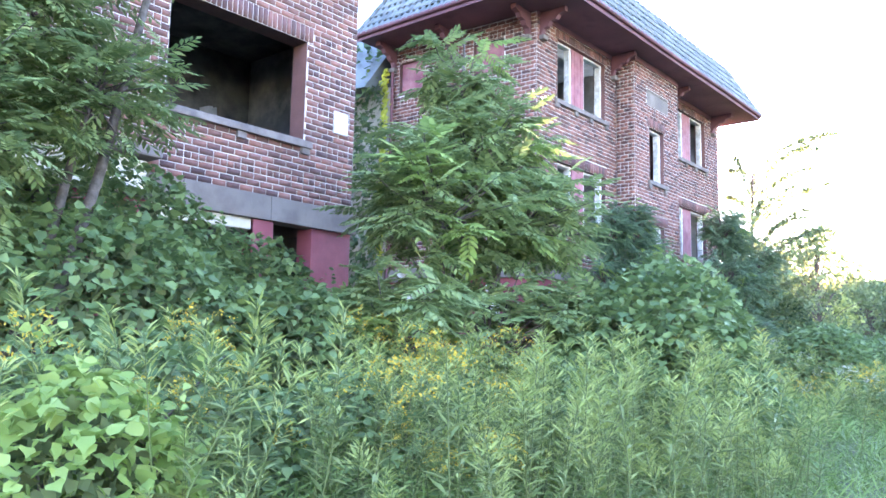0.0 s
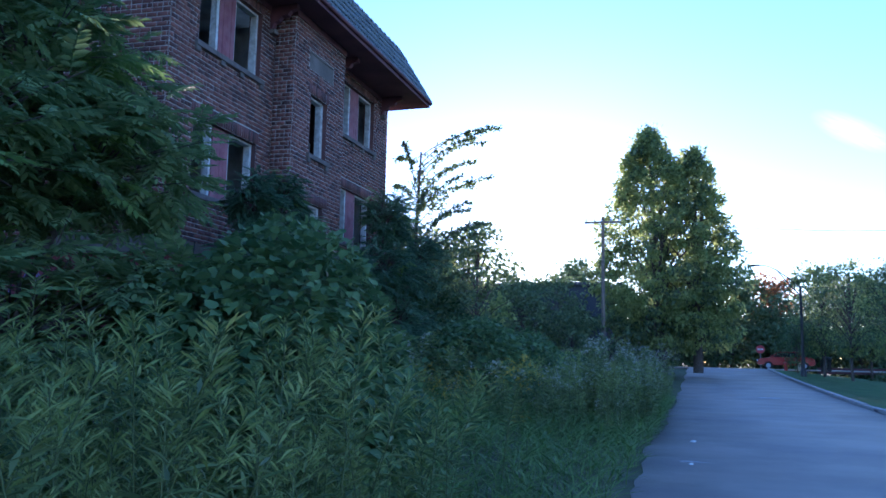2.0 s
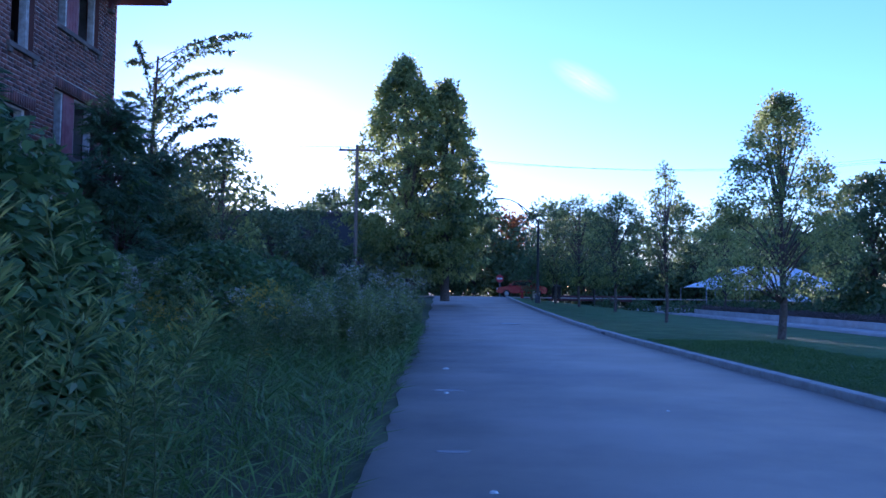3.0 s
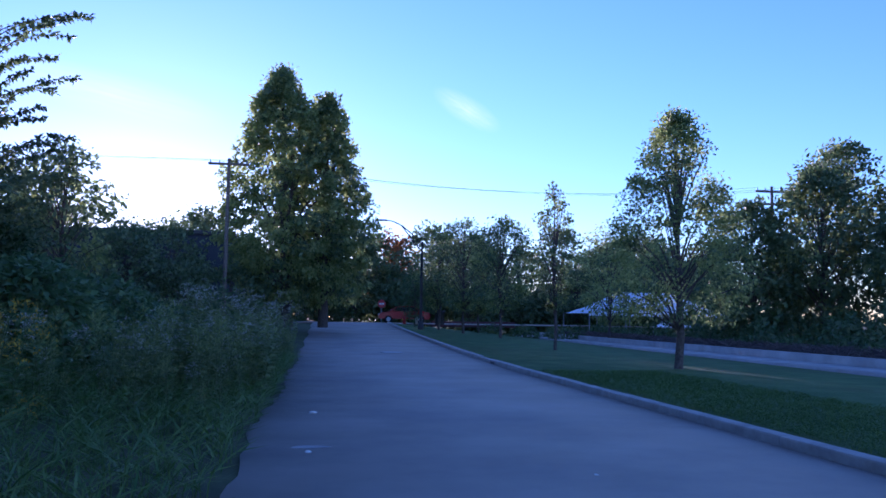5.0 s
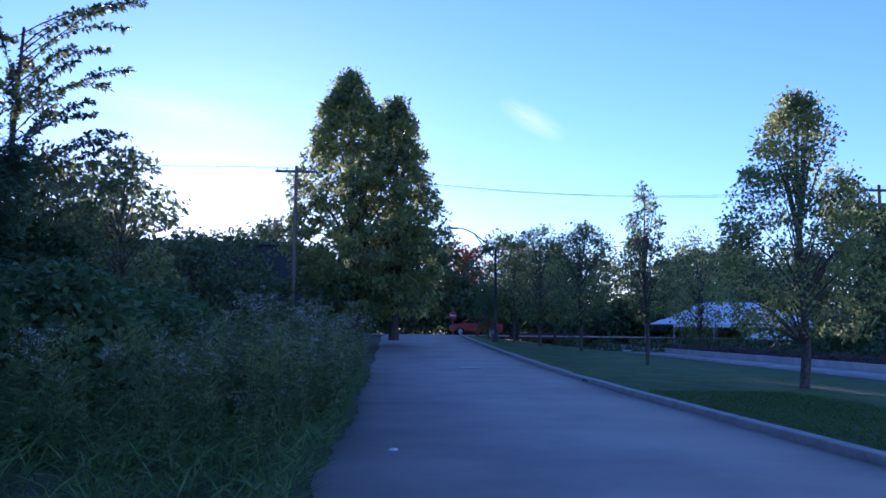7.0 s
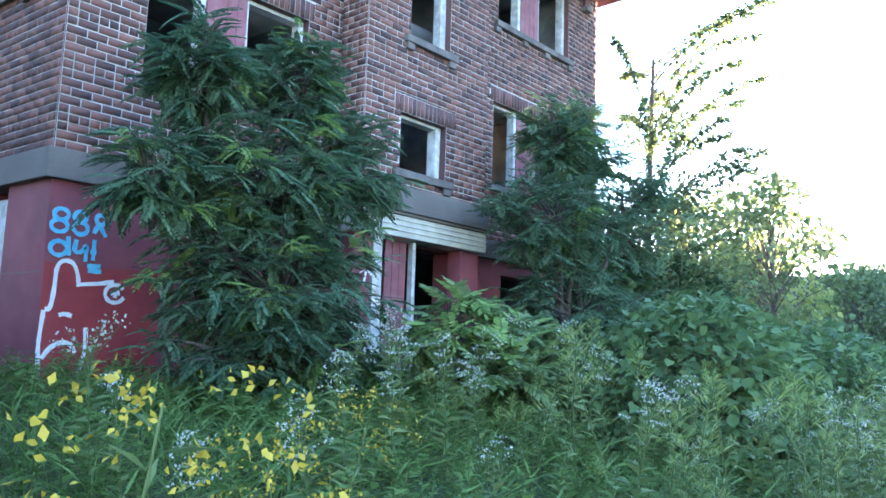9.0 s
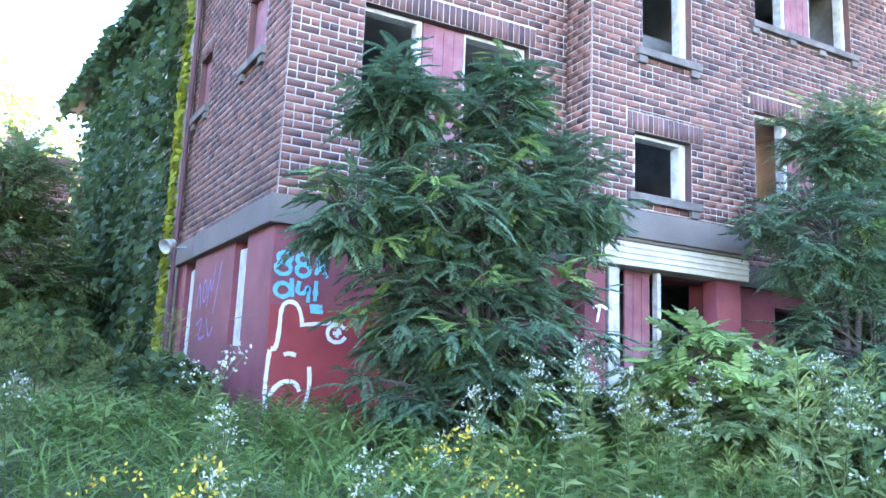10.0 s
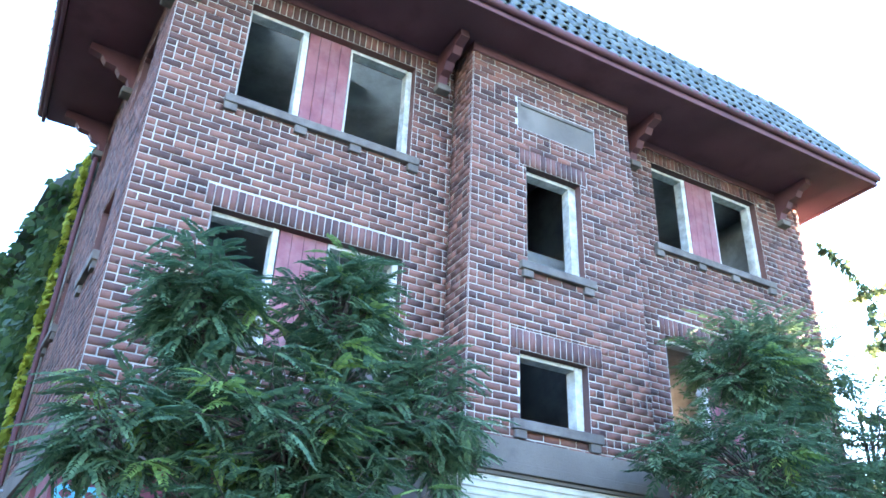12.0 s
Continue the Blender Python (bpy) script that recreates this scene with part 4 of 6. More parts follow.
def crown_tree(name, base, height, trunk_h, trunk_r, profile, width, clusters, per, leaf_size, mat, seed, label, gap=0.0, category="tree", lean=(0, 0), mixed=None, cl=0.16):
    """A tree with limbs and leaf clumps: profile(h) gives the crown's relative radius for h in 0..1."""
    rng = np.random.RandomState(seed)
    tree = empty(name, label=label, category=category)
    b = np.array(base, float)
    b[2] += climb(b[1]) * min(max((14 - b[0]) / 8, 0), 1)
    top = b + np.array([lean[0], lean[1], height])
    runs = [([tuple(b - (0, 0, 0.05)), tuple(b + (top - b) * 0.12 + rng.normal(size=3) * 0.03), tuple(b + (top - b) * 0.5 + rng.normal(size=3) * 0.08), tuple(top - (0, 0, height * 0.06))], [trunk_r * 1.15, trunk_r, trunk_r * 0.55, 0.012])]
    C = []
    while len(C) < clusters:
        h = rng.rand()
        r = profile(h) * width * math.sqrt(rng.rand()) ** (0.55)
        a = rng.uniform(0, 2 * math.pi)
        z = trunk_h + (height - trunk_h) * h
        C.append((b[0] + lean[0] * z / height + r * math.cos(a), b[1] + lean[1] * z / height + r * math.sin(a), b[2] + z))
    C = np.array(C)
    for c in C[:: max(1, len(C) // 45)]:
        z0 = max(trunk_h * 0.75, (c[2] - b[2]) * 0.72 - 0.08 * height)
        s = b + (top - b) * z0 / height
        m = (s + c) / 2 + np.array([0, 0, 0.03 * height])
        runs.append(([tuple(s), tuple(m), tuple(c)], [trunk_r * 0.32, trunk_r * 0.18, 0.006]))
    part("trunk", tube_mesh("trunk", runs, mat_bark, 6), None, tree)
    rad = cl * width * rng.uniform(0.6, 1.4, clusters)
    q = rng.normal(size=(clusters * per, 3))
    q *= (rng.rand(len(q), 1) ** 0.4) / np.linalg.norm(q, axis=1, keepdims=True)
    P = np.repeat(C, per, 0) + q * np.repeat(rad, per)[:, None] * np.array([1.5, 1.5, 1.05])
    d = P - (b + np.array([0, 0, height * 0.5]))
    d = d / np.linalg.norm(d, axis=1, keepdims=True) * 0.5 + rng.normal(size=P.shape) * 0.6 + np.array([0, 0, -0.3])
    v, f = scatter(LEAF_V, LEAF_F, P, rotation_to(d, rng.uniform(-1.5, 1.5, len(P))), leaf_size * rng.uniform(0.6, 1.3, len(P)))
    if mixed:
        cut = np.repeat(rng.rand(clusters) < mixed[1], per)
        groups = [(v.reshape(-1, 4, 3)[~cut].reshape(-1, 3), np.arange(4 * (~cut).sum()).reshape(-1, 4), mat), (v.reshape(-1, 4, 3)[cut].reshape(-1, 3), np.arange(4 * cut.sum()).reshape(-1, 4), mixed[0])]
    else:
        groups = [(v, f, mat)]
    part("crown", merge("crown", groups), None, tree)
    return tree


def weed_template(height, leaves, leaf_len, seed, bloom=None, droop=0.5, spread=0.0, shape=None):
    """An upright weed: stem, spirally set leaves and a flower head; (verts, quads, which) with which 0 stem, 1 leaf, 2 bloom."""
    rng = np.random.RandomState(seed)
    bend = rng.normal(size=2) * 0.12
    spine = lambda s: np.array([bend[0] * s * s * height, bend[1] * s * s * height, s * height])
    V, Fq, W = [], [], []

    def put(v, f, w):
        o = sum(len(a) for a in V)
        V.append(v)
        Fq.append(f + o)
        W.append(np.full(len(f), w))

    sv, sf = tube([tuple(spine(s)) for s in (0, 0.5, 1)], [0.006, 0.004, 0.002], 3)
    put(np.array(sv), np.array(sf), 0)
    s = np.linspace(0.12, 0.97, leaves)
    a = np.arange(leaves) * 2.4 + rng.rand() * 6
    pos = np.array([spine(q) for q in s])
    d = np.stack([np.cos(a), np.sin(a), 0.7 - droop * rng.rand(leaves) * 1.6], 1)
    size = leaf_len * (0.6 + 0.6 * np.sin(s * math.pi)) * rng.uniform(0.7, 1.2, leaves)
    put(*scatter(shape if shape is not None else NARROW_V, LEAF_F, pos, rotation_to(d, rng.uniform(-0.4, 0.4, leaves)), size), 1)
    if bloom == "gold":
        for i in range(9):
            q = 0.8 + 0.2 * i / 9
            ang = i * 2.3
            ln = 0.16 * (1.25 - q) * 4
            t = np.linspace(0.2, 1, 26)
            base = spine(q)
            p = base + np.stack([np.cos(ang) * ln * t, np.sin(ang) * ln * t, 0.07 * np.sin(t * 2.9)], 1) + rng.normal(size=(26, 3)) * 0.009
            put(*scatter(LEAF_V, LEAF_F, p, rotation_to(rng.normal(size=(26, 3)) + np.array([0, 0, 0.6]), rng.uniform(-3, 3, 26)), rng.uniform(0.01, 0.017, 26)), 2)
    elif bloom == "white":
        for i in range(12):
            q = 0.78 + 0.22 * rng.rand()
            ang = rng.rand() * 6.3
            r = rng.uniform(0.03, 0.15)
            c = spine(q) + np.array([math.cos(ang) * r, math.sin(ang) * r, 0.05 + 0.08 * rng.rand()])
            sv, sf = tube([tuple(spine(q - 0.08)), tuple(c)], [0.002, 0.0015], 3)
            put(np.array(sv), np.array(sf), 0)
            p = c + rng.normal(size=(10, 3)) * np.array([0.022, 0.022, 0.008])
            put(*scatter(LEAF_V, LEAF_F, p, rotation_to(rng.normal(size=(10, 3)) + np.array([0, 0, 0.3]), rng.uniform(-3, 3, 10)), rng.uniform(0.012, 0.022, 10)), 2)
    elif bloom == "plume":
        n = 40
        q = 0.75 + 0.25 * rng.rand(n)
        ang = rng.rand(n) * 6.3
        r = 0.09 * (1.02 - q) * 4 * rng.rand(n)
        p = np.array([spine(k) for k in q]) + np.stack([np.cos(ang) * r, np.sin(ang) * r, 0.4 * r], 1)
        put(*scatter(NARROW_V, LEAF_F, p, rotation_to(np.stack([np.cos(ang), np.sin(ang), np.full(n, 0.9)], 1), rng.uniform(-1, 1, n)), rng.uniform(0.05, 0.09, n)), 2)
    return np.concatenate(V), np.concatenate(Fq), np.concatenate(W)


def weed_field(name, templates, places, mats, seed, label, category, group=""):
    """A stand of weeds: template k at its places; one object of kind stuff."""
    rng = np.random.RandomState(seed)
    groups = []
    pick = rng.randint(0, len(templates), len(places))
    for k, (tv, tf, w) in enumerate(templates):
        p = places[pick == k]
        if not len(p):
            continue
        a, tilt = rng.rand(len(p)) * 6.3, rng.normal(size=(len(p), 2)) * 0.12
        z = np.stack([tilt[:, 0], tilt[:, 1], np.ones(len(p))], 1)
        z /= np.linalg.norm(z, axis=1, keepdims=True)
        x = np.stack([np.cos(a), np.sin(a), np.zeros(len(p))], 1)
        x -= z * (x * z).sum(1, keepdims=True)
        x /= np.linalg.norm(x, axis=1, keepdims=True)
        R = np.stack([x, np.cross(z, x), z], 2)
        size = rng.uniform(0.6, 1.25, len(p))
        for m in (0, 1, 2):
            if (w == m).any():
                idx = np.unique(tf[w == m])
                back = np.full(len(tv), -1)
                back[idx] = np.arange(len(idx))
                groups.append((*scatter(tv[idx], back[tf[w == m]], p, R, size), mats[m]))
    ob = part(name, merge(name, groups), None)
    return tagged(ob, label, category, group, "stuff")


def spread_points(rng, n, x0, x1, y0, y1, keep=None):
    p = np.stack([rng.uniform(x0, x1, n), rng.uniform(y0, y1, n)], 1)
    if keep is not None:
        p = p[[keep(x, y) for x, y in p]]
    return np.column_stack([p, terrain(p[:, 0], p[:, 1])])


# ---- the bank between road and houses ----
def clear_of_path(x, y):
    """Keeps tall weeds off the walked line and the asphalt."""
    edge = road_left(y)
    walked = 0.2 - 0.95 * min(max((y - 7.5) / 4.5, 0), 1)
    return x < (edge if y > 14.5 else min(edge + 0.1, walked - 1.0))


prng = np.random.RandomState(11)
golden = [weed_template(h, 54, 0.125, s, "plume", droop=0.4) for h, s in ((1.15, 1), (1.0, 2), (1.3, 3))]
tall = [weed_template(h, 50, 0.085, s, "plume", droop=0.3, shape=SLIM_V) for h, s in ((1.0, 21), (0.88, 22), (0.7, 23), (1.1, 24))]
gold = [weed_template(1.1, 44, 0.12, s, "gold") for s in (31, 32, 33)]
white = [weed_template(0.85, 34, 0.11, s, "white", shape=OVATE_V) for s in (41, 42, 43)]
low = [weed_template(0.42, 26, 0.08, s, None, shape=OVATE_V) for s in (51, 52, 53)]
weed_field("tall_weeds", tall + golden, spread_points(prng, 950, -3.4, -0.6, 0.6, 9.0, lambda x, y: clear_of_path(x, y) and y < 7.2 and x < -0.9 and prng.rand() < 0.22 + 0.78 * min(max((y - 2.8) / 2.2, 0), 1) * (x > -2.9) and (x + 3.4) ** 2 / 2 + (y - 8.6) ** 2 / 4 > 1), (mat_stem, leaf_weed, leaf_tip), 61, "dense bright green goldenrod stems not yet in bloom", "weeds")
weed_field("goldenrod", gold, spread_points(prng, 20, -3.6, -1.0, 0.8, 5.0, lambda x, y: clear_of_path(x, y)), (mat_stem, leaf_weed, flower_gold), 62, "yellow flowering goldenrod among green weeds", "goldenrod")
verge_gold = np.array([(-1.85, 11.3, 0.1), (-1.4, 11.4, 0.06), (-1.3, 10.1, 0.05), (-1.35, 10.35, 0.05), (-2.95, 12.25, -0.1), (-1.7, 9.2, 0.05)])
weed_field("goldenrod", gold, verge_gold, (mat_stem, leaf_weed, flower_gold), 63, "scattered yellow goldenrod near the asphalt edge", "goldenrod")
weed_field("tall_weeds", tall + low, spread_points(prng, 1700, -4.5, 0.0, 11.8, 36.0, lambda x, y: x < road_left(y) - 0.15 - 0.25 * prng.rand() and clear_of_path(x, y) and y > 14.2), (mat_stem, leaf_weed, leaf_tip), 64, "feathery green weeds leaning over the road's edge", "weeds")
weed_field("white_flowering_weeds", white, spread_points(prng, 190, -2.6, 0.4, 12.5, 34.0, lambda x, y: x < road_left(y) - 0.3 and clear_of_path(x, y) and (y > 15.5 or x < -2.4)), (mat_stem, leaf_weed, flower_white), 65, "white flat-topped weed blossoms in a roadside stand", "weeds")
weed_field("white_flowering_weeds", white, spread_points(prng, 14, -4.6, -2.4, 10.6, 14.2), (mat_stem, leaf_weed, flower_white), 66, "tall white flowering weeds before the painted wall", "weeds")
weed_field("white_flowering_weeds", white, spread_points(prng, 22, -5.2, -3.2, 13.8, 17.5), (mat_stem, leaf_weed, flower_white), 67, "white flowering weeds before the house bay", "weeds")
tall_white = [weed_template(1.4, 60, 0.13, s, "white", shape=OVATE_V) for s in (44, 45, 46)]
weed_field("white_flowering_weeds", tall_white, spread_points(prng, 170, -2.6, 0.3, 16.5, 32.0, lambda x, y: road_left(y) - 1.9 < x < road_left(y) - 0.2), (mat_stem, leaf_weed, flower_white), 69, "shoulder-high weeds with faded white blossoms at the road's edge", "weeds")
weed_field("low_weeds", low, spread_points(prng, 2700, -7.6, -0.7, -1.0, 22.0, lambda x, y: x < road_left(y) + 0.05 and (clear_of_path(x + 0.55, y))), (mat_stem, leaf_grass, leaf_grass), 68, "low leafy green undergrowth on the bank", "weeds")
grass = [weed_template(0.26, 9, 0.3, s, None, droop=0.15, shape=BLADE_V) for s in (71, 72, 73)]
weed_field("rank_grass", grass, spread_points(prng, 8500, -7.2, -0.2, -1.0, 30.0, lambda x, y: x < road_left(y) + 0.12 * prng.rand()), (leaf_grass, leaf_grass, leaf_grass), 74, "rank green grass along the verge", "grass")
weed_field("dry_grass", grass, spread_points(prng, 500, -12.0, -7.8, 8.5, 12.6), (leaf_dry, leaf_dry, leaf_grass), 75, "straw-coloured dry grass beside the house", "grass")
weed_field("low_weeds", low + tall, spread_points(prng, 800, -19.0, -7.9, 7.6, 12.8), (mat_stem, leaf_weed, leaf_tip), 76, "weeds filling the yard between the houses", "weeds")
# fine lawn blades near the kerb
lawn_p = np.column_stack([prng.uniform(KERB + 0.25, 8.6, 5000), prng.uniform(11, 24, 5000), np.full(5000, 0.085)])
weed_field("lawn_grass", [weed_template(0.06, 5, 0.07, s, None, droop=0.2) for s in (81, 82)], lawn_p, (leaf_grass, leaf_grass, leaf_grass), 83, "short mown grass blades along the kerb", "grass")

# sumac before house A
g = lambda x, y: (x, y, float(terrain(x, y)))
frond_tree("sumac_tree", g(-5.2, 7.1), [((-5.35, 7.60, 5.07), (0.59, 0.65, 0.77), 20), ((-5.28, 7.74, 3.95), (1.12, 1.53, 0.89), 62), ((-5.12, 8.55, 3.19), (1.18, 1.42, 0.89), 66), ((-4.91, 6.68, 3.04), (1.18, 1.42, 0.94), 66), ((-4.64, 7.30, 1.56), (1.42, 2.01, 0.89), 95), ((-4.68, 5.65, 1.54), (1.06, 1.06, 0.83), 50), ((-4.60, 8.84, 1.70), (0.94, 0.94, 0.83), 40)],
           PIN_SUMAC, leaf_sumac, 5, 0.46, "tall green sumac tree with drooping feathered leaves", 0.1, trunk=0.06)
frond_tree("sumac_tree", g(-5.3, 2.0), [((-5.33, 1.93, 4.39), (0.77, 0.94, 1.10), 70), ((-5.47, 1.50, 3.18), (0.99, 0.99, 0.99), 80), ((-5.26, 3.14, 5.12), (0.33, 0.55, 0.28), 10), ((-5.29, 2.61, 3.52), (0.66, 0.66, 0.66), 40)],
           PIN_FAR, leaf_sumac, 9, 0.44, "dark green sumac overhanging the burnt house", trunk=0.06)
frond_tree("locust_tree", g(-6.5, 14.2), [((-6.39, 13.65, 3.89), (0.40, 0.42, 0.62), 46), ((-6.43, 14.75, 4.00), (0.42, 0.50, 0.60), 50), ((-6.39, 15.56, 3.36), (0.50, 0.60, 0.65), 56), ((-6.32, 14.41, 2.99), (0.75, 1.20, 0.65), 115), ((-6.33, 13.22, 2.83), (0.40, 0.45, 0.40), 32), ((-6.22, 14.53, 2.04), (0.85, 1.55, 0.75), 150), ((-6.14, 14.34, 1.38), (0.80, 1.20, 0.45), 70)],
           PIN_LOCUST, leaf_locust, 14, 0.31, "dense dark green locust tree before the brick wall", 0.07, per=11, rise=(-0.55, 0.6))
frond_tree("locust_tree", g(-6.2, 19.3), [((-6.33, 19.19, 4.55), (0.50, 0.55, 0.70), 40), ((-6.28, 19.90, 4.66), (0.60, 0.90, 0.80), 55), ((-6.22, 19.21, 3.44), (0.80, 1.40, 0.90), 95), ((-6.10, 19.64, 2.14), (0.90, 1.60, 0.90), 90), ((-6.2, 21.0, 3.6), (0.8, 1.2, 1.0), 80)],
           PIN_FAR, leaf_locust, 17, 0.36, "grey-green locust tree by the far windows", 0.02, per=9, rise=(-0.6, 0.6))
frond_tree("sumac_shrub", g(-5.3, 16.4), [((-5.4, 16.0, 1.75), (0.55, 0.6, 0.4), 26), ((-5.2, 16.9, 1.55), (0.6, 0.7, 0.45), 28), ((-5.0, 16.4, 1.2), (0.8, 1.0, 0.4), 30)],
           PIN_SUMAC, leaf_sumac, 19, 0.4, "pale green sumac shrub before the house bay", 0.35, "shrub", trunk=0.025)
# thin tree beyond the house with long bare sprays against the sky
wild = empty("spray_tree", label="open tree with long arching leafy sprays against the sky", category="tree")
wr, wt = [], []
wrng = random.Random(23)
wb = Vector(g(-7.3, 24.0))
wr.append(([wb, wb + Vector((0.1, -0.1, 2.6)), wb + Vector((0.25, -0.15, 6.4))], [0.09, 0.06, 0.03]))
WG = []
wnp = np.random.RandomState(23)
for k in range(30):
    s = wb + Vector((0.05 + 0.1 * k / 30, -0.1, 1.9 + 4.5 * k / 30))
    a = wrng.gauss(-0.35, 0.6) if k % 4 else wrng.uniform(-3, 3)
    ln = wrng.uniform(1.7, 3.0) if k % 4 else wrng.uniform(0.8, 1.4)
    rise = wrng.uniform(0.3, 0.75)
    pts = [s + Vector((math.cos(a) * ln * t, math.sin(a) * ln * t, ln * rise * (t * 1.7 - 0.9 * t * t))) for t in np.linspace(0, 1, 7)]
    wr.append((pts, [0.016 * (1 - 0.8 * i / 6) for i in range(7)]))
    m = 130
    q = wnp.rand(m) ** 0.65
    pp = np.array([pts[min(int(t * 6), 5)].lerp(pts[min(int(t * 6), 5) + 1], t * 6 - min(int(t * 6), 5)) for t in q])
    dd = wnp.normal(size=(m, 3)) * 0.6 + np.array([math.cos(a) * 0.6, math.sin(a) * 0.6, -0.1])
    WG.append((*scatter(LEAF_V, LEAF_F, pp + wnp.normal(size=(m, 3)) * 0.02, rotation_to(dd, wnp.uniform(-1, 1, m)), wnp.uniform(0.08, 0.15, m)), leaf_dark))
for c, r, m in (((-6.7, 24.1, 4.0), (0.9, 0.8, 1.0), 1000), ((-6.4, 23.9, 2.8), (1.2, 0.9, 1.0), 1100), ((-7.0, 24.0, 5.6), (0.7, 0.6, 0.9), 500)):
    pp, dd = blob_shell(wnp, c, r, m, depth=0.7)
    WG.append((*scatter(LEAF_V, LEAF_F, pp, rotation_to(dd + wnp.normal(size=dd.shape) * 0.7, wnp.uniform(-1, 1, m)), wnp.uniform(0.08, 0.15, m)), leaf_dark))
part("trunk", tube_mesh("trunk", wr, mat_bark, 4), None, wild)
part("crown", merge("crown", WG), None, wild)
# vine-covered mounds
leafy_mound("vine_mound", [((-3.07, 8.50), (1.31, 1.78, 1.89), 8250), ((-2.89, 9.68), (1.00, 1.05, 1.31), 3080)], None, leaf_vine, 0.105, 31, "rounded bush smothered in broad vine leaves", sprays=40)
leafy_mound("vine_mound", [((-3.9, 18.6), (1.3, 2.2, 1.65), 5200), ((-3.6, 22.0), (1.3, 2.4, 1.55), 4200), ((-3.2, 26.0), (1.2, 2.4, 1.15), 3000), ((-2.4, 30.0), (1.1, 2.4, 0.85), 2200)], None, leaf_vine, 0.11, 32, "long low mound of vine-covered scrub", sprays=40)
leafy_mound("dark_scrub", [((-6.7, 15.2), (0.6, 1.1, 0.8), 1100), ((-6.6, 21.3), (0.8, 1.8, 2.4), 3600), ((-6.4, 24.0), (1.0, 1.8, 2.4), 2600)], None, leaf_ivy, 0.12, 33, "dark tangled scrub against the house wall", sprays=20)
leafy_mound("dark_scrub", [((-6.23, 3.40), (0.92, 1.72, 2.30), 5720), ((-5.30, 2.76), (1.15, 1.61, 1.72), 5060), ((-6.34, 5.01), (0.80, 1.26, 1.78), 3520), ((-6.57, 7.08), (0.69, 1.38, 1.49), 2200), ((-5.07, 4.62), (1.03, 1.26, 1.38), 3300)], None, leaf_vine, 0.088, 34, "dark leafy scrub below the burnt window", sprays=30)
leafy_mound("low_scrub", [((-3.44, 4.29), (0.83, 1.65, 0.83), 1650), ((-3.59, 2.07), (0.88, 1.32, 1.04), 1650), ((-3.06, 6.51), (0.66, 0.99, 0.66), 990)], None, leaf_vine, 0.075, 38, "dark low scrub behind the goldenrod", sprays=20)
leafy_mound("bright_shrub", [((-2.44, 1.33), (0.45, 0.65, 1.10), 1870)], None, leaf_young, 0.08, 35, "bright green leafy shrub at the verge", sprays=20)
leafy_mound("ivy_heap", [((-9.3, 12.4), (1.1, 0.6, 0.75), 1700), ((-8.6, 12.3), (0.5, 0.5, 0.5), 600)], None, leaf_ivy, 0.11, 36, "heap of ivy against the painted wall")
leafy_mound("yard_scrub", [((-14.5, 11.2), (2.2, 1.2, 1.6), 2600), ((-17.5, 10.2), (2.0, 1.8, 2.4), 2600), ((-13.0, 8.8), (1.5, 1.2, 1.2), 1500)], None, leaf_vine, 0.15, 37, "shaded scrub filling the yard between the houses", sprays=20)
frond_tree("sumac_tree", (-15.6, 10.4, 0.9), [((-15.6, 10.4, 4.6), (1.1, 1.0, 1.0), 60), ((-15.2, 10.9, 3.2), (1.3, 1.2, 1.0), 70), ((-16.6, 9.6, 3.6), (1.0, 1.0, 1.1), 50)],
           PIN_FAR, leaf_sumac, 41, 0.55, "sumac tree in the yard between the houses")
# ivy on the rear wing
irng = np.random.RandomState(51)
ivy = empty("ivy", label="thick dark ivy covering the rear wing wall", category="ivy")
n = 9000
P = np.column_stack([irng.uniform(-19.8, -11.72, n), 0 * irng.rand(n), 0.9 + 6.8 * irng.rand(n)])
P[:, 1] = 13.9 + 0.1 * P[:, 0] - 0.25 * irng.rand(n) ** 2
P[:, 1] -= 0.16 * (1 + np.sin(P[:, 0] * 4.1 + 1.3 * np.sin(P[:, 2] * 1.1))) * irng.rand(n)
P = P[(np.abs(P[:, 0] + 13.75) > 0.14) | (np.sin(P[:, 2] * 3) < 0.1)]
tipd = np.column_stack([irng.normal(size=len(P)) * 0.4, -0.6 + 0.2 * irng.normal(size=len(P)), -0.8 + 0.2 * irng.normal(size=len(P))])
part("foliage", merge("foliage", [(*scatter(BROAD_V, BROAD_F, P, rotation_to(tipd, irng.uniform(-0.5, 0.5, len(P))), irng.uniform(0.08, 0.17, len(P))), leaf_ivy)]), None, ivy)
n = 3200
P = np.column_stack([irng.uniform(-20.4, -12.0, n), 12.35 + irng.rand(n) * 1.0, np.full(n, 7.35)])
P[:, 2] += (P[:, 1] - 12.35) * 1.5 + 0.25
P[:, 1] -= 0.15 + 0.13 * (-12.0 - P[:, 0])
P = P[irng.rand(n) < np.clip((-12.5 - P[:, 0]) / 4, 0.1, 1)]
P[:, 2] -= 0.5 * irng.rand(len(P)) ** 2 * (P[:, 1] < 12.6)
part("foliage", merge("foliage", [(*scatter(BROAD_V, BROAD_F, P, rotation_to(irng.normal(size=P.shape) + np.array([0, -0.6, -0.3]), irng.uniform(-0.5, 0.5, len(P))), irng.uniform(0.1, 0.2, len(P))), leaf_ivy)]), None, ivy)
n = 900
zz = irng.uniform(1.2, 8.0, n)
P = np.column_stack([-11.75 + irng.normal(size=n) * 0.05, 12.66 - irng.rand(n) * 0.08, zz])
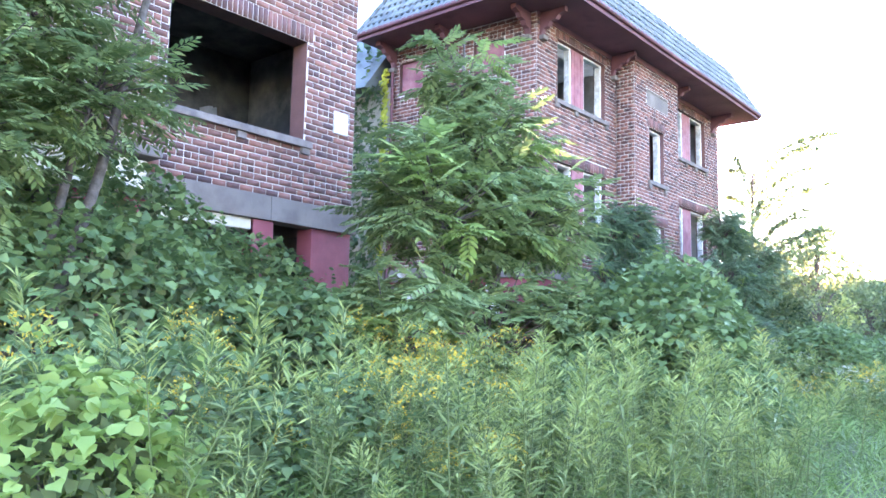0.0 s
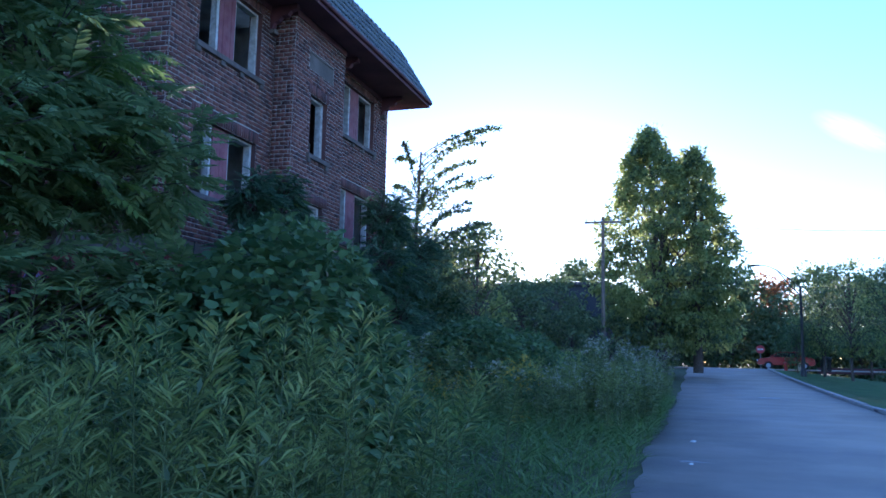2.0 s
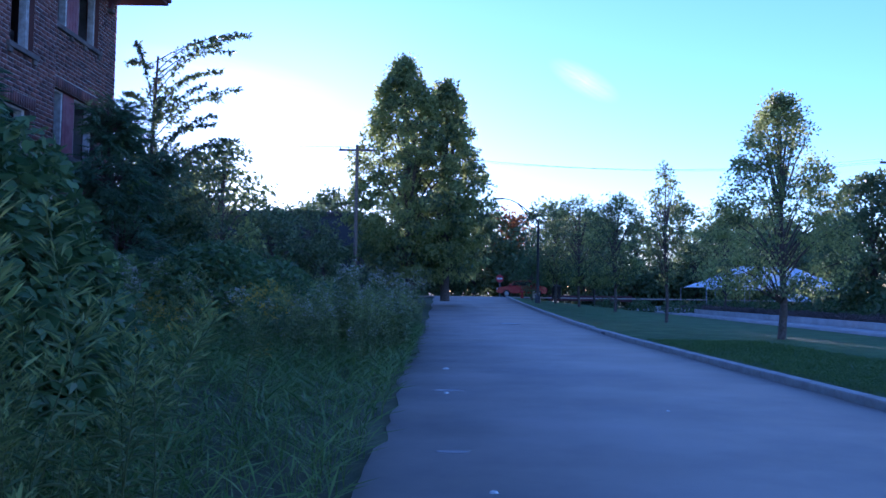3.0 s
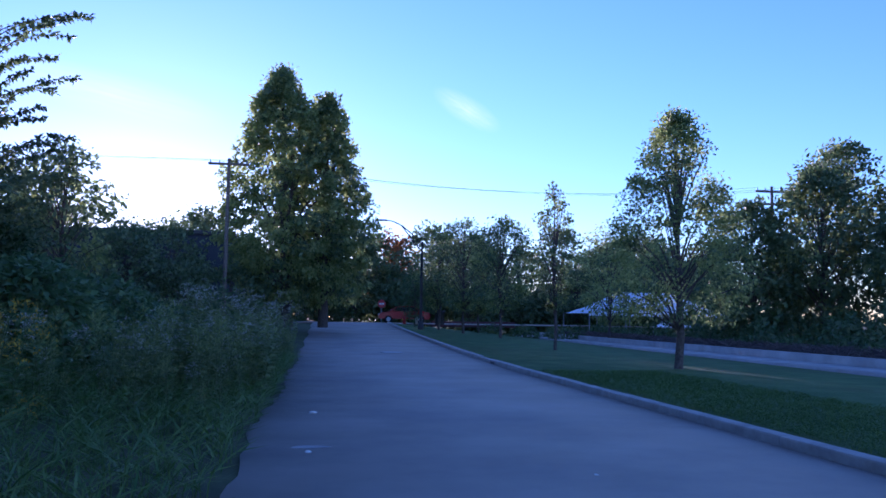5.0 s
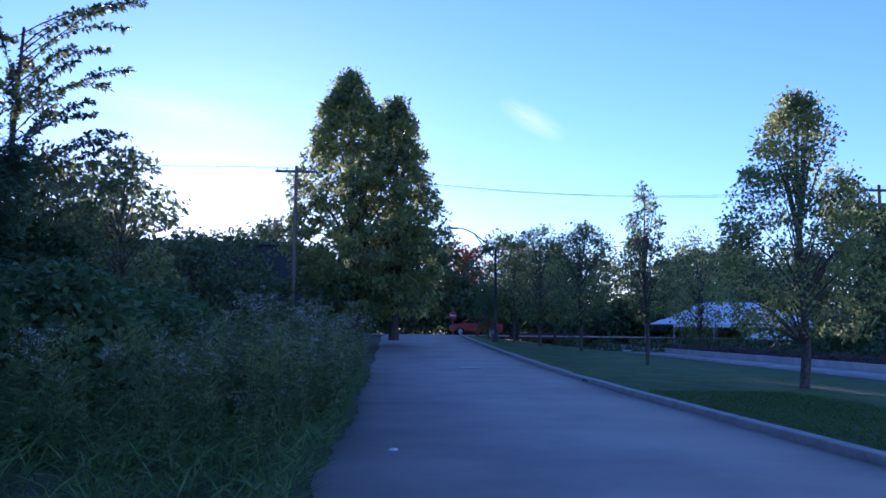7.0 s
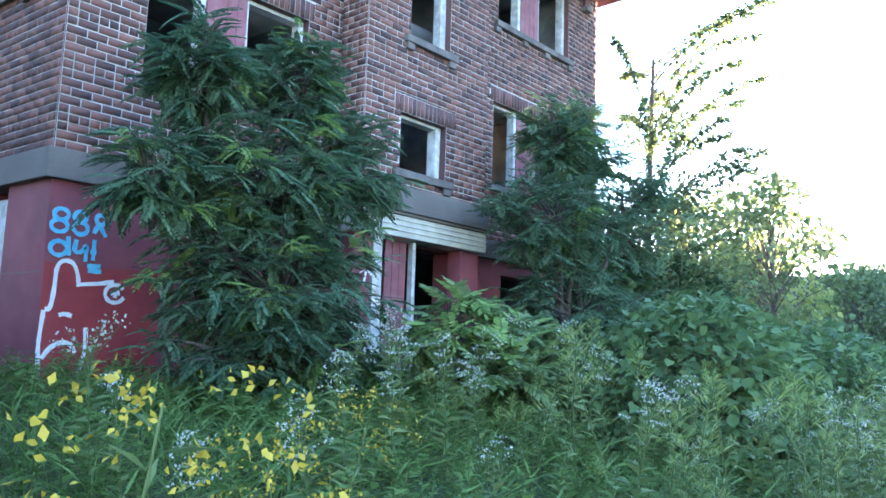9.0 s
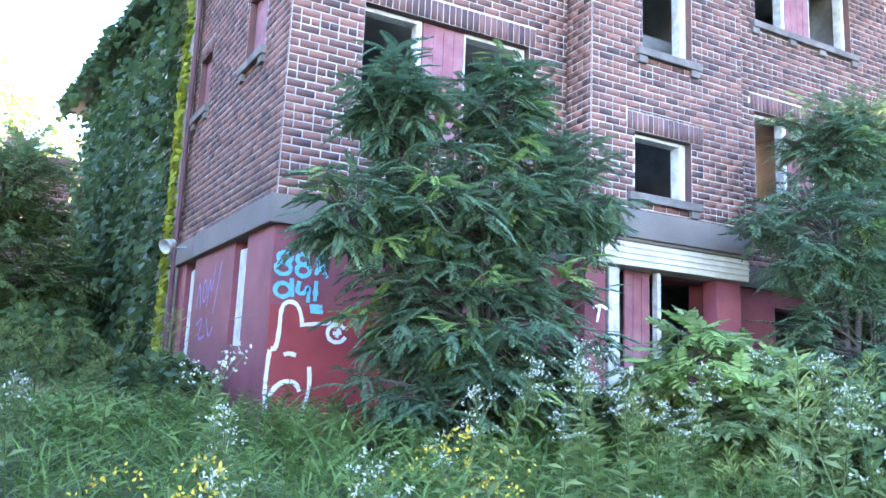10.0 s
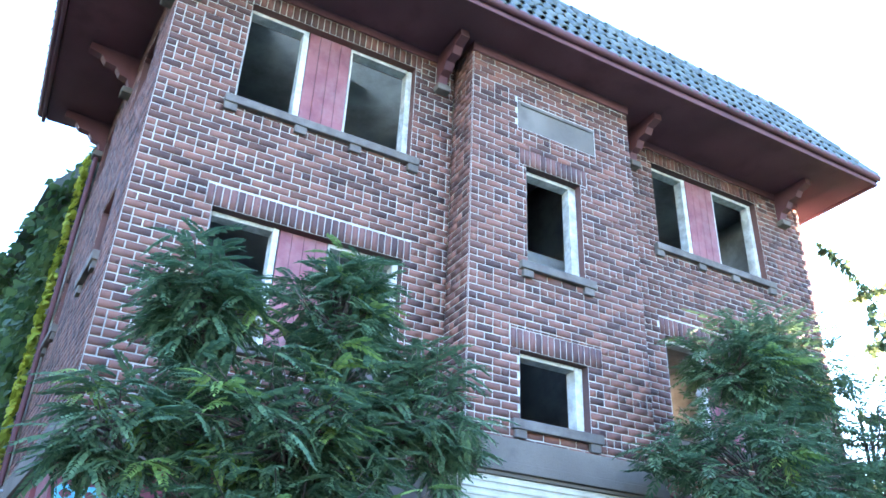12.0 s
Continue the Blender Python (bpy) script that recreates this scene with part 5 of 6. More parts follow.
part("yellow_foliage", merge("foliage", [(*scatter(BROAD_V, BROAD_F, P, rotation_to(np.column_stack([irng.normal(size=n) * 0.5, np.full(n, -0.5), np.full(n, -0.8)]), irng.uniform(-0.5, 0.5, n)), irng.uniform(0.06, 0.12, n)), leaf_ivy_yellow)]), None, ivy, "yellow-green vine down the wall corner")


# ---- the park side and the distance ----
def oval(h):
    return math.sin(min(max(h, 0.02), 0.98) * math.pi) ** 0.6


def spire(h):
    return (1 - h) ** 0.75 * min(1, 0.35 + h * 4)


def egg(h):
    return min(1, 0.7 + h * 1.6) * (1 - max(h - 0.2, 0) / 0.8) ** 0.62


crown_tree("park_tree", (9.75, 25.4, 0.12), 6.65, 1.3, 0.1, egg, 2.05, 400, 38, 0.1, leaf_park, 101, "young maple with an egg-shaped yellowing crown on the lawn", cl=0.11, mixed=(leaf_dark, 0.2))
crown_tree("park_tree", (9.45, 35.6, 0.12), 6.35, 1.6, 0.06, lambda h: 0.9 * oval(h) * (1 - 0.35 * h), 1.05, 95, 26, 0.12, leaf_park, 102, "slender sparse young tree on the lawn", cl=0.17, mixed=(leaf_dark, 0.6))
for i, (x, y, h, w) in enumerate(((10.3, 49.0, 6.5, 1.8), (9.1, 54.0, 6.8, 1.9), (8.3, 59.0, 6.3, 1.8), (11.3, 60.5, 6.2, 1.7))):
    crown_tree("park_tree", (x, y, 0.12), h, 1.6, 0.08, oval, w, 130, 36, 0.16, leaf_park, 110 + i, "rounded young park tree with yellow-green crown", cl=0.2, mixed=(leaf_dark, 0.5))
crown_tree("park_tree", (16.1, 47.7, 0.1), 6.2, 1.4, 0.07, lambda h: oval(h) * 0.9, 2.2, 110, 26, 0.15, leaf_park, 120, "light open young tree by the footpath", cl=0.2)
crown_tree("small_tree", (6.9, 60.8, 0.12), 3.4, 0.6, 0.04, oval, 1.4, 60, 40, 0.13, leaf_shrub, 121, "low bushy tree beside the street lamp", cl=0.25)
# the great tree at the lane's end
big = crown_tree("great_tree", (-1.35, 50.0, 0.3), 14.1, 1.2, 0.32, lambda h: (0.55 + 1.5 * h if h < 0.3 else 1.0) * (1 - max(h - 0.36, 0) / 0.64) ** 0.75, 3.9, 560, 56, 0.24, leaf_park, 131, "great broad tree with two peaks at the lane's end", lean=(-0.6, 0), cl=0.1, mixed=(leaf_dark, 0.2))
crown_tree("great_tree", (0.6, 50.8, 0.3), 12.9, 1.4, 0.26, lambda h: (0.62 + 1.2 * h if h < 0.3 else 1.0) * (1 - max(h - 0.36, 0) / 0.64) ** 0.7, 2.9, 330, 54, 0.24, leaf_park, 132, "second stem of the great tree", cl=0.12, mixed=(leaf_dark, 0.25))
# scrub woods left of the lane, the far woods, and the dark trees behind the footpath
wrand = random.Random(7)
for i in range(20):
    x, y = wrand.uniform(-20, -6.8), wrand.uniform(30, 41)
    crown_tree("scrub_tree", (x, y, 0.9), wrand.uniform(4.0, 5.6), 0.5, 0.07, oval, wrand.uniform(1.5, 2.3), 60, 40, 0.2, leaf_dark if i % 3 else leaf_park, 140 + i, "dark scrub tree in the thicket beside the lane", cl=0.22)
for i in range(9):
    x, y = wrand.uniform(-9.0, -3.0), wrand.uniform(41, 49)
    crown_tree("scrub_tree", (x, y, 0.4), wrand.uniform(2.6, 3.6) + (1.5 if x < -6.3 else 0), 0.3, 0.06, oval, wrand.uniform(1.4, 2.1), 50, 36, 0.2, leaf_dark, 170 + i, "low dark scrub by the lane's end", cl=0.25)
for i in range(26):
    x = -29 + i * 3.1 + wrand.uniform(-1, 1)
    y = wrand.uniform(80, 90)
    rusty = 6.0 < x < 9.5
    crown_tree("wood_tree", (x, y, 0), wrand.uniform(7.6, 10.2), 0.8, 0.15, oval, wrand.uniform(2.6, 3.6), 100, 28, 0.42, leaf_rust if rusty else leaf_dark, 190 + i, "rust-brown autumn tree in the far wood" if rusty else "tall dark tree in the far wood", cl=0.22)
for i in range(34):
    x = -19 + i * 1.5 + wrand.uniform(-0.8, 0.8)
    crown_tree("wood_shrub", (x, wrand.uniform(76.5, 81), 0), wrand.uniform(3.4, 5.6), 0.05, 0.1, oval, wrand.uniform(1.9, 2.5), 56, 26, 0.38, leaf_dark, 430 + i, "dark undergrowth at the edge of the far wood", cl=0.28)
for i, (x, y, h, w) in enumerate(((20.59, 40.76, 6.7, 2.2), (22.88, 38.84, 8.1, 2.4), (25.29, 40.93, 9.8, 2.7), (27.47, 37.0, 8.7, 2.8), (30.38, 39.1, 9.0, 3.0), (23.7, 33.86, 6.1, 1.7), (26.69, 31.96, 6.7, 2.2), (33.88, 39.23, 8.5, 3.0), (30.23, 31.09, 7.5, 2.6))):
    crown_tree("tall_tree", (x, y, 0.1), h, 0.35, 0.13, oval, w, 170, 44, 0.24, leaf_dark, 260 + i, "tall dark tree behind the footpath", cl=0.2, mixed=(leaf_park, 0.15))
for i in range(15):
    x, y = wrand.uniform(22, 44), wrand.uniform(66, 80)
    crown_tree("park_tree", (x, y, 0), wrand.uniform(5.0, 7.5), 0.8, 0.1, oval, wrand.uniform(2.0, 2.8), 60, 36, 0.28, leaf_dark if i % 2 else leaf_park, 280 + i, "tree in the park beyond the tent", cl=0.22)
# planting strip along the low wall
hrng = np.random.RandomState(71)
tuft = [weed_template(0.5, 22, 0.32, s, None, droop=0.35) for s in (91, 92)]
pts = np.column_stack([hrng.uniform(0.3, 1.7, 1500), hrng.uniform(18, 62, 1500), np.full(1500, 0.0)])
pts[:, 0] += 15.3 + 0.03 * np.maximum(pts[:, 1] - 20, 0)
weed_field("ornamental_grass", tuft, pts, (leaf_heather, leaf_heather, leaf_heather), 93, "brownish ornamental grass behind the low wall", "grass")
for i in range(16):
    y = 20 + i * 2.6
    leafy_mound("park_shrub", [((17.6 + hrng.uniform(-0.3, 0.6) + 0.03 * (y - 20), y, -0.1), (0.9, 1.3, hrng.uniform(0.8, 1.35)), 480)], None, leaf_shrub, 0.17, 300 + i, "clipped green shrub in the planting strip", "shrub", shape=(LEAF_V, LEAF_F))
for i in range(11):
    leafy_mound("park_shrub", [((20.4 + hrng.uniform(-0.8, 1.2), 22 + i * 2.6, -0.1), (1.5, 1.7, hrng.uniform(1.5, 2.4)), 620)], None, leaf_shrub, 0.22, 350 + i, "tall dark shrub behind the planting strip", "shrub", shape=(LEAF_V, LEAF_F))
for i, (x, y) in enumerate(((13.6, 56.5), (15.6, 53.5), (16.5, 58.5), (12.1, 60.5))):
    leafy_mound("park_shrub", [((x, y, 0.0), (1.2, 1.2, 0.9), 420)], None, leaf_shrub, 0.18, 330 + i, "green shrub by the footpath", "shrub", shape=(LEAF_V, LEAF_F))

# street lamp
lamp = empty("street_lamp", label="black street lamp with a long curved truss arm", category="street lamp")
part("pole", tube_mesh("pole", [([(6.65, 55.4, 0.1), (6.65, 55.4, 3), (6.65, 55.4, 5.6)], [0.1, 0.085, 0.07])], mat_black, 10), None, lamp)
part("base", tube_mesh("base", [([(6.65, 55.4, 0.1), (6.65, 55.4, 0.55), (6.65, 55.4, 0.62)], [0.19, 0.17, 0.1])], mat_black, 10), None, lamp)
part("upper_arm", tube_mesh("upper_arm", [([(6.65, 55.4, 5.45), (6.05, 55.4, 6.05), (5.35, 55.4, 6.6), (4.8, 55.4, 6.85), (4.35, 55.4, 6.92)], [0.045, 0.04, 0.035, 0.035, 0.03])], mat_black, 6), None, lamp)
part("lower_arm", tube_mesh("lower_arm", [([(6.65, 55.4, 5.0), (6.1, 55.4, 5.6), (5.65, 55.4, 6.2), (5.35, 55.4, 6.58)], [0.035] * 4)], mat_black, 6), None, lamp)
for k in (0.3, 0.55):
    part("strut", tube_mesh("strut", [([(6.65 - 1.0 * k, 55.4, 5.0 + 1.2 * k), (6.65 - 1.15 * k, 55.4, 5.47 + 1.0 * k)], [0.018, 0.018])], mat_black, 5), None, lamp)
part("lamp_head", bevel_box(3.8, 4.4, 55.28, 55.52, 6.86, 6.95, 0.03), mat_black, lamp)
lamp.location.z = float(climb(55.4)) - 0.1


def utility_pole(x, y, h, arms, label):
    p = empty("utility_pole", label=label, category="utility pole")
    part("pole", tube_mesh("pole", [([(x, y, -0.1), (x, y, h / 2), (x, y, h)], [0.12, 0.1, 0.08])], mat_pole, 8), None, p)
    for z in arms:
        a = part("crossarm", bevel_box(x - 1.0, x + 1.0, y - 0.16, y - 0.06, z - 0.06, z + 0.06, 0.01), mat_pole, p)
        for dx in (-0.9, -0.45, 0.45, 0.9):
            part("insulator", tube_mesh("insulator", [([(x + dx, y - 0.11, z + 0.06), (x + dx, y - 0.11, z + 0.2)], [0.035, 0.025])], mat_galv, 6), None, a)
    return p


utility_pole(-4.3, 46.7, 9.2, (8.9,), "wooden utility pole with crossarm beside the great tree")
rp = utility_pole(24.8, 46.0, 8.8, (8.5, 7.8), "wooden utility pole with two crossarms and a transformer")
part("transformer", tube_mesh("transformer", [([(24.4, 45.8, 5.9), (24.4, 45.8, 5.95), (24.4, 45.8, 6.8), (24.4, 45.8, 6.88)], [0.2, 0.26, 0.26, 0.1])], mat_galv, 12), None, rp, "grey transformer can")


def wire(a, b, sag, r=0.007):
    a, b = Vector(a), Vector(b)
    pts = [a.lerp(b, t) - Vector((0, 0, sag * 4 * t * (1 - t))) for t in np.linspace(0, 1, 13)]
    return tagged(part("overhead_wire", tube_mesh("overhead_wire", [(pts, [r] * 13)], mat_black, 4), None), "thin dark overhead wire strung between poles", "wire", "overhead wires")


for dx, z in ((-0.9, 9.1), (0.45, 9.1), (0.9, 9.05)):
    wire((-4.3 + dx, 46.6, z), (-60 + dx, 48, z + 1.2), 0.4)
    wire((-4.3 + dx, 46.6, z), (24.8 + dx, 45.9, z - 0.4), 0.9)
wire((-4.3, 46.7, 6.0), (-60, 48, 7.0), 0.5, 0.012)
wire((-4.3, 46.7, 6.0), (24.8, 46, 5.6), 0.7, 0.009)

# dark shed wall behind the thicket
shed = empty("dark_shed", label="long dark grey flat-roofed building behind the thicket", category="building")
part("wall", bevel_box(-30, -5.7, 60, 66, 0, 6.6, 0.05), material("dark_cladding", (0.035, 0.04, 0.05), (0.06, 0.065, 0.075), 0.6, 0.8, 0.2, 8), shed)
part("roof", bevel_box(-30.3, -5.4, 59.8, 66.2, 6.6, 6.85, 0.04), mat_black, shed)

# marquee tent
tent = empty("marquee_tent", label="white marquee tent with scalloped edge on poles", category="tent")
tx0, tx1, ty0, ty1, te, tp = 18.6, 29.2, 58.5, 64.5, 1.85, 3.4
TVs, TFs = [], []
N = 12
for i in range(N + 1):
    for j in range(N + 1):
        u, v = i / N, j / N
        e = min(u * (tx1 - tx0), (1 - u) * (tx1 - tx0), v * (ty1 - ty0), (1 - v) * (ty1 - ty0)) / ((ty1 - ty0) / 2)
        TVs.append((tx0 + u * (tx1 - tx0), ty0 + v * (ty1 - ty0), te + (tp - te) * e ** 1.25))
TFs = [(i * (N + 1) + j, (i + 1) * (N + 1) + j, (i + 1) * (N + 1) + j + 1, i * (N + 1) + j + 1) for i in range(N) for j in range(N)]
part("canopy", mesh_of("canopy", TVs, np.array(TFs), [mat_canvas]), None, tent)
VV, FF = [], []
n = 54
for i in range(n * 4 + 1):
    x = tx0 + (tx1 - tx0) * i / (n * 4)
    VV += [(x, ty0, te + 0.01), (x, ty0 - 0.01, te - 0.12 - 0.1 * abs(math.sin(i * math.pi / 4)))]
FF = [(2 * i, 2 * i + 2, 2 * i + 3, 2 * i + 1) for i in range(n * 4)]
part("valance", mesh_of("valance", VV, np.array(FF), [mat_canvas]), None, tent)
for x in np.linspace(tx0 + 0.05, tx1 - 0.05, 5):
    for y in (ty0 + 0.05, ty1 - 0.05):
        part("tent_pole", tube_mesh("tent_pole", [([(x, y, -0.05), (x, y, te)], [0.035, 0.035])], mat_galv, 6), None, tent)
small = empty("small_tent", label="small white canopy tent beside the marquee", category="tent")
part("canopy", mesh_of("canopy", [(22.3, 54.5, 0.95), (24.5, 54.5, 0.95), (24.5, 56.5, 0.95), (22.3, 56.5, 0.95), (23.4, 55.5, 1.55)], [(0, 1, 4), (1, 2, 4), (2, 3, 4), (3, 0, 4)], [mat_canvas]), None, small)
for x, y in ((22.35, 54.55), (24.45, 54.55), (24.45, 56.45), (22.35, 56.45)):
    part("tent_pole", tube_mesh("tent_pole", [([(x, y, -0.05), (x, y, 0.96)], [0.03, 0.03])], mat_galv, 6), None, small)

# road sign, bin, hydrant, posts
sign = empty("road_sign", label="round red and white no-entry sign on a thin post", category="road sign")
part("post", tube_mesh("post", [([(5.6, 75.0, -0.05), (5.6, 75.0, 2.0)], [0.03, 0.03])], mat_galv, 6), None, sign)
disc = part("disc", tube_mesh("disc", [([(5.6, 74.96, 1.62), (5.6, 74.93, 1.62)], [0.34, 0.34])], mat_redsign, 20), None, sign)
bm = bmesh.new()
bmesh.ops.create_cone(bm, cap_ends=True, segments=24, radius1=0.34, radius2=0.34, depth=0.02, matrix=pose(5.6, 74.92, 1.62, 90))
part("sign_face", bm, mat_redsign, sign)
part("sign_bar", bevel_box(5.37, 5.83, 74.895, 74.908, 1.55, 1.69, 0.004), mat_white, sign)
litter_bin = empty("litter_bin", label="black slatted litter bin on the lawn edge", category="bin")
for k in range(14):
    a = 2 * math.pi * k / 14
    part("slat", bevel_box(8.8 + 0.3 * math.cos(a) - 0.03, 8.8 + 0.3 * math.cos(a) + 0.03, 62.0 + 0.3 * math.sin(a) - 0.03, 62.0 + 0.3 * math.sin(a) + 0.03, 0.12, 1.0, 0.008), mat_black, litter_bin)
part("lid", tube_mesh("lid", [([(8.8, 62, 1.0), (8.8, 62, 1.06), (8.8, 62, 1.1)], [0.36, 0.36, 0.12])], mat_black, 14), None, litter_bin)
hyd = empty("fire_hydrant", label="small yellow and red fire hydrant on the lawn", category="hydrant")
part("barrel", tube_mesh("barrel", [([(6.35, 62.5, 0.1), (6.35, 62.5, 0.5), (6.35, 62.5, 0.6), (6.35, 62.5, 0.7)], [0.12, 0.11, 0.13, 0.04])], mat_redsign, 10), None, hyd)
part("outlet", tube_mesh("outlet", [([(6.17, 62.5, 0.42), (6.53, 62.5, 0.42)], [0.06, 0.06])], flower_gold, 8), None, hyd)
marker = empty("marker_post", label="short pale marker post on the lawn", category="post")
part("post", bevel_box(7.1, 7.3, 62.4, 62.55, 0.1, 0.75, 0.03), mat_cream, marker)

# red parked car on the cross street
car = empty("parked_car", label="small red parked car on the cross street", category="car")
CX, CY = 7.0, 70.0
prof = [(-2.0, 0.35), (-2.05, 0.62), (-1.9, 0.82), (-1.1, 0.92), (-0.55, 1.36), (0.75, 1.4), (1.45, 0.98), (2.0, 0.9), (2.1, 0.6), (2.05, 0.32)]
n = len(prof)
V = [(CX + x, CY - 0.8, z) for x, z in prof] + [(CX + x, CY + 0.8, z) for x, z in prof]
Fc = [tuple(range(n)), tuple(range(2 * n - 1, n - 1, -1))] + [(i, i + n, (i + 1) % n + n, (i + 1) % n) for i in range(n)]
bm = bmesh.new()
vs = [bm.verts.new(v) for v in V]
for f in Fc:
    bm.faces.new([vs[i] for i in f])
bmesh.ops.recalc_face_normals(bm, faces=bm.faces[:])
bmesh.ops.bevel(bm, geom=bm.edges[:], offset=0.06, segments=2, affect="EDGES")
part("body", bm, mat_redpaint, car)
part("side_window", mesh_of("side_window", [(CX - 0.95, CY - 0.812, 0.95), (CX + 1.2, CY - 0.812, 0.98), (CX + 0.66, CY - 0.812, 1.32), (CX - 0.5, CY - 0.812, 1.3)], [(0, 1, 2, 3)], [mat_glass_dark]), None, car)
for wx in (-1.25, 1.3):
    for wy in (-0.78, 0.78):
        w = part("wheel", tube_mesh("wheel", [([(CX + wx, CY + wy - 0.1, 0.31), (CX + wx, CY + wy - 0.09, 0.31), (CX + wx, CY + wy + 0.09, 0.31), (CX + wx, CY + wy + 0.1, 0.31)], [0.2, 0.31, 0.31, 0.2])], mat_rubber, 14), None, car)
        bm = bmesh.new()
        bmesh.ops.create_cone(bm, cap_ends=True, segments=14, radius1=0.19, radius2=0.17, depth=0.21, matrix=pose(CX + wx, CY + wy, 0.31, 90))
        part("rim", bm, mat_galv, w)
part("headlight", bevel_box(CX - 2.06, CX - 1.9, CY - 0.72, CY - 0.45, 0.62, 0.76, 0.03), mat_white, car, "clear headlight")
low_red = part("red_barrier", bevel_box(10.0, 17.5, 75.2, 75.4, 0.0, 0.5, 0.03), material("faded_red_wall", (0.1, 0.045, 0.04), (0.14, 0.06, 0.05), 1.5, 0.8, 0.2, 30))
tagged(low_red, "low faded red wall beyond the cross street", "wall")
for thing, lift in ((sign, 0.9), (car, 0.9), (low_red, 0.6), (litter_bin, float(climb(62))), (hyd, float(climb(62.5))), (marker, float(climb(62.5)))):
    thing.location.z = lift - 0.02
crown_tree("yard_tree", (-26.5, 9.6, 0.9), 9.5, 3.0, 0.16, oval, 2.6, 110, 34, 0.24, leaf_park, 401, "tall light tree behind the rear range", cl=0.2)
crown_tree("yard_tree", (-25.5, 13.6, 0.9), 8.5, 3.0, 0.14, oval, 1.8, 60, 30, 0.22, leaf_park, 402, "sunlit tree behind the ivy wing", cl=0.22)


# ---- graffiti, road marks and small things ----
def stroke(face, pts, r, d=0.004):
    """A painted line on a wall: a thin flat ribbon through points (u, z), smoothed."""
    p = [Vector((u, z)) for u, z in pts]
    for _ in range(2):
        q = [p[0]]
        for a, b in zip(p, p[1:]):
            q += [a.lerp(b, 0.25), a.lerp(b, 0.75)]
        p = q + [p[-1]]
    V, Fq = [], []
    for i, c in enumerate(p):
        t = (p[min(i + 1, len(p) - 1)] - p[max(i - 1, 0)]).normalized()
        n = Vector((-t.y, t.x)) * r * random.uniform(0.8, 1.2)
        V += [(c.x + n.x, d, c.y + n.y), (c.x - n.x, d, c.y - n.y)]
    Fq = [(2 * i, 2 * i + 1, 2 * i + 3, 2 * i + 2) for i in range(len(p) - 1)]
    return face.at(V), np.array(Fq)


def graffiti(name, face, strokes, r, mat, label, parent):
    for i, s in enumerate(strokes):
        v, f = stroke(face, [(u, z + 0.16) for u, z in s], r, 0.0045 + 0.0008 * i)
        part(name, mesh_of(name, v, f, [mat]), None, parent, label if i == 0 else "")


def loop(u, z, a, b, turns=1.0, start=0.0):
    return [(u + a * math.cos(start + t), z + b * math.sin(start + t)) for t in np.linspace(0, 2 * math.pi * turns, 10)]


graffiti("graffiti", BASE_F, [loop(13.14, 2.44, 0.07, 0.055), loop(13.13, 2.33, 0.08, 0.06), loop(13.32, 2.44, 0.06, 0.055), loop(13.33, 2.33, 0.07, 0.06), loop(13.52, 2.44, 0.05, 0.05), [(13.46, 2.3), (13.5, 2.4), (13.58, 2.28)],
                              loop(13.14, 2.12, 0.08, 0.07), [(13.22, 2.24), (13.24, 2.06)], [(13.3, 2.22), (13.28, 2.1), (13.36, 2.1), (13.4, 2.2), (13.4, 2.02)], [(13.44, 2.12), (13.5, 2.12)], [(13.47, 2.24), (13.47, 2.04)],
                              [(13.42, 1.98), (13.55, 1.99)], [(13.43, 1.94), (13.56, 1.94)]], 0.021, mat_sprayblue, "cyan spray-painted scrawl", base_wall)
graffiti("graffiti", BASE_F, [[(13.07, 1.55), (13.12, 1.55), (13.14, 1.75), (13.14, 1.95), (13.2, 2.02), (13.3, 2.0), (13.35, 1.88), (13.36, 1.78)], [(13.36, 1.8), (13.6, 1.83), (13.7, 1.86)], loop(13.72, 1.74, 0.1, 0.09, 0.85, 0.6), [(13.68, 1.74), (13.77, 1.75)], [(13.72, 1.7), (13.74, 1.79)],
                              [(13.06, 1.54), (13.05, 1.4), (13.04, 1.2), (13.06, 1.0), (13.06, 0.86)], [(13.2, 1.5), (13.25, 1.52), (13.32, 1.5)], [(13.08, 1.1), (13.14, 1.2), (13.24, 1.26), (13.34, 1.24), (13.38, 1.16)], [(13.46, 1.4), (13.48, 1.2), (13.42, 0.95), (13.4, 0.86)]], 0.02, mat_spraywhite, "white spray-painted looping lines", base_wall)
part("fresh_paint", BASE_F.box(13.03, 14.2, -0.002, 0.0035, 0.85, 2.14, 0.0), mat_maroon_fresh, base_wall, "brighter red repainted patch")
graffiti("graffiti", BASE_S, [[(-10.5, 2.1), (-10.4, 2.5), (-10.3, 2.1)], loop(-10.15, 2.3, 0.08, 0.14), [(-10.0, 2.1), (-9.95, 2.5), (-9.85, 2.2), (-9.75, 2.6)], [(-9.7, 2.0), (-9.5, 2.6)], [(-10.4, 1.9), (-10.1, 2.0), (-10.3, 1.7), (-10.0, 1.75)], [(-9.95, 1.95), (-9.8, 1.7), (-9.65, 1.85)]], 0.014, mat_sprayviolet, "faded violet spray tag", base_south)
for z in (1.32, 2.05):
    part("block_joint", BASE_F.box(13.04, 16.4, 0.0, 0.0025, z, z + 0.008, 0.0), mat_stone, base_wall)
    part("block_joint", BASE_S.box(-11.9, -7.8, 0.0, 0.0025, z, z + 0.008, 0.0), mat_stone, base_south)
graffiti("graffiti", BAY, [[(16.5, 2.2), (16.6, 2.25), (16.7, 2.2)], [(16.6, 2.25), (16.56, 2.05)]], 0.015, mat_spraywhite, "white spray mark", house_b)
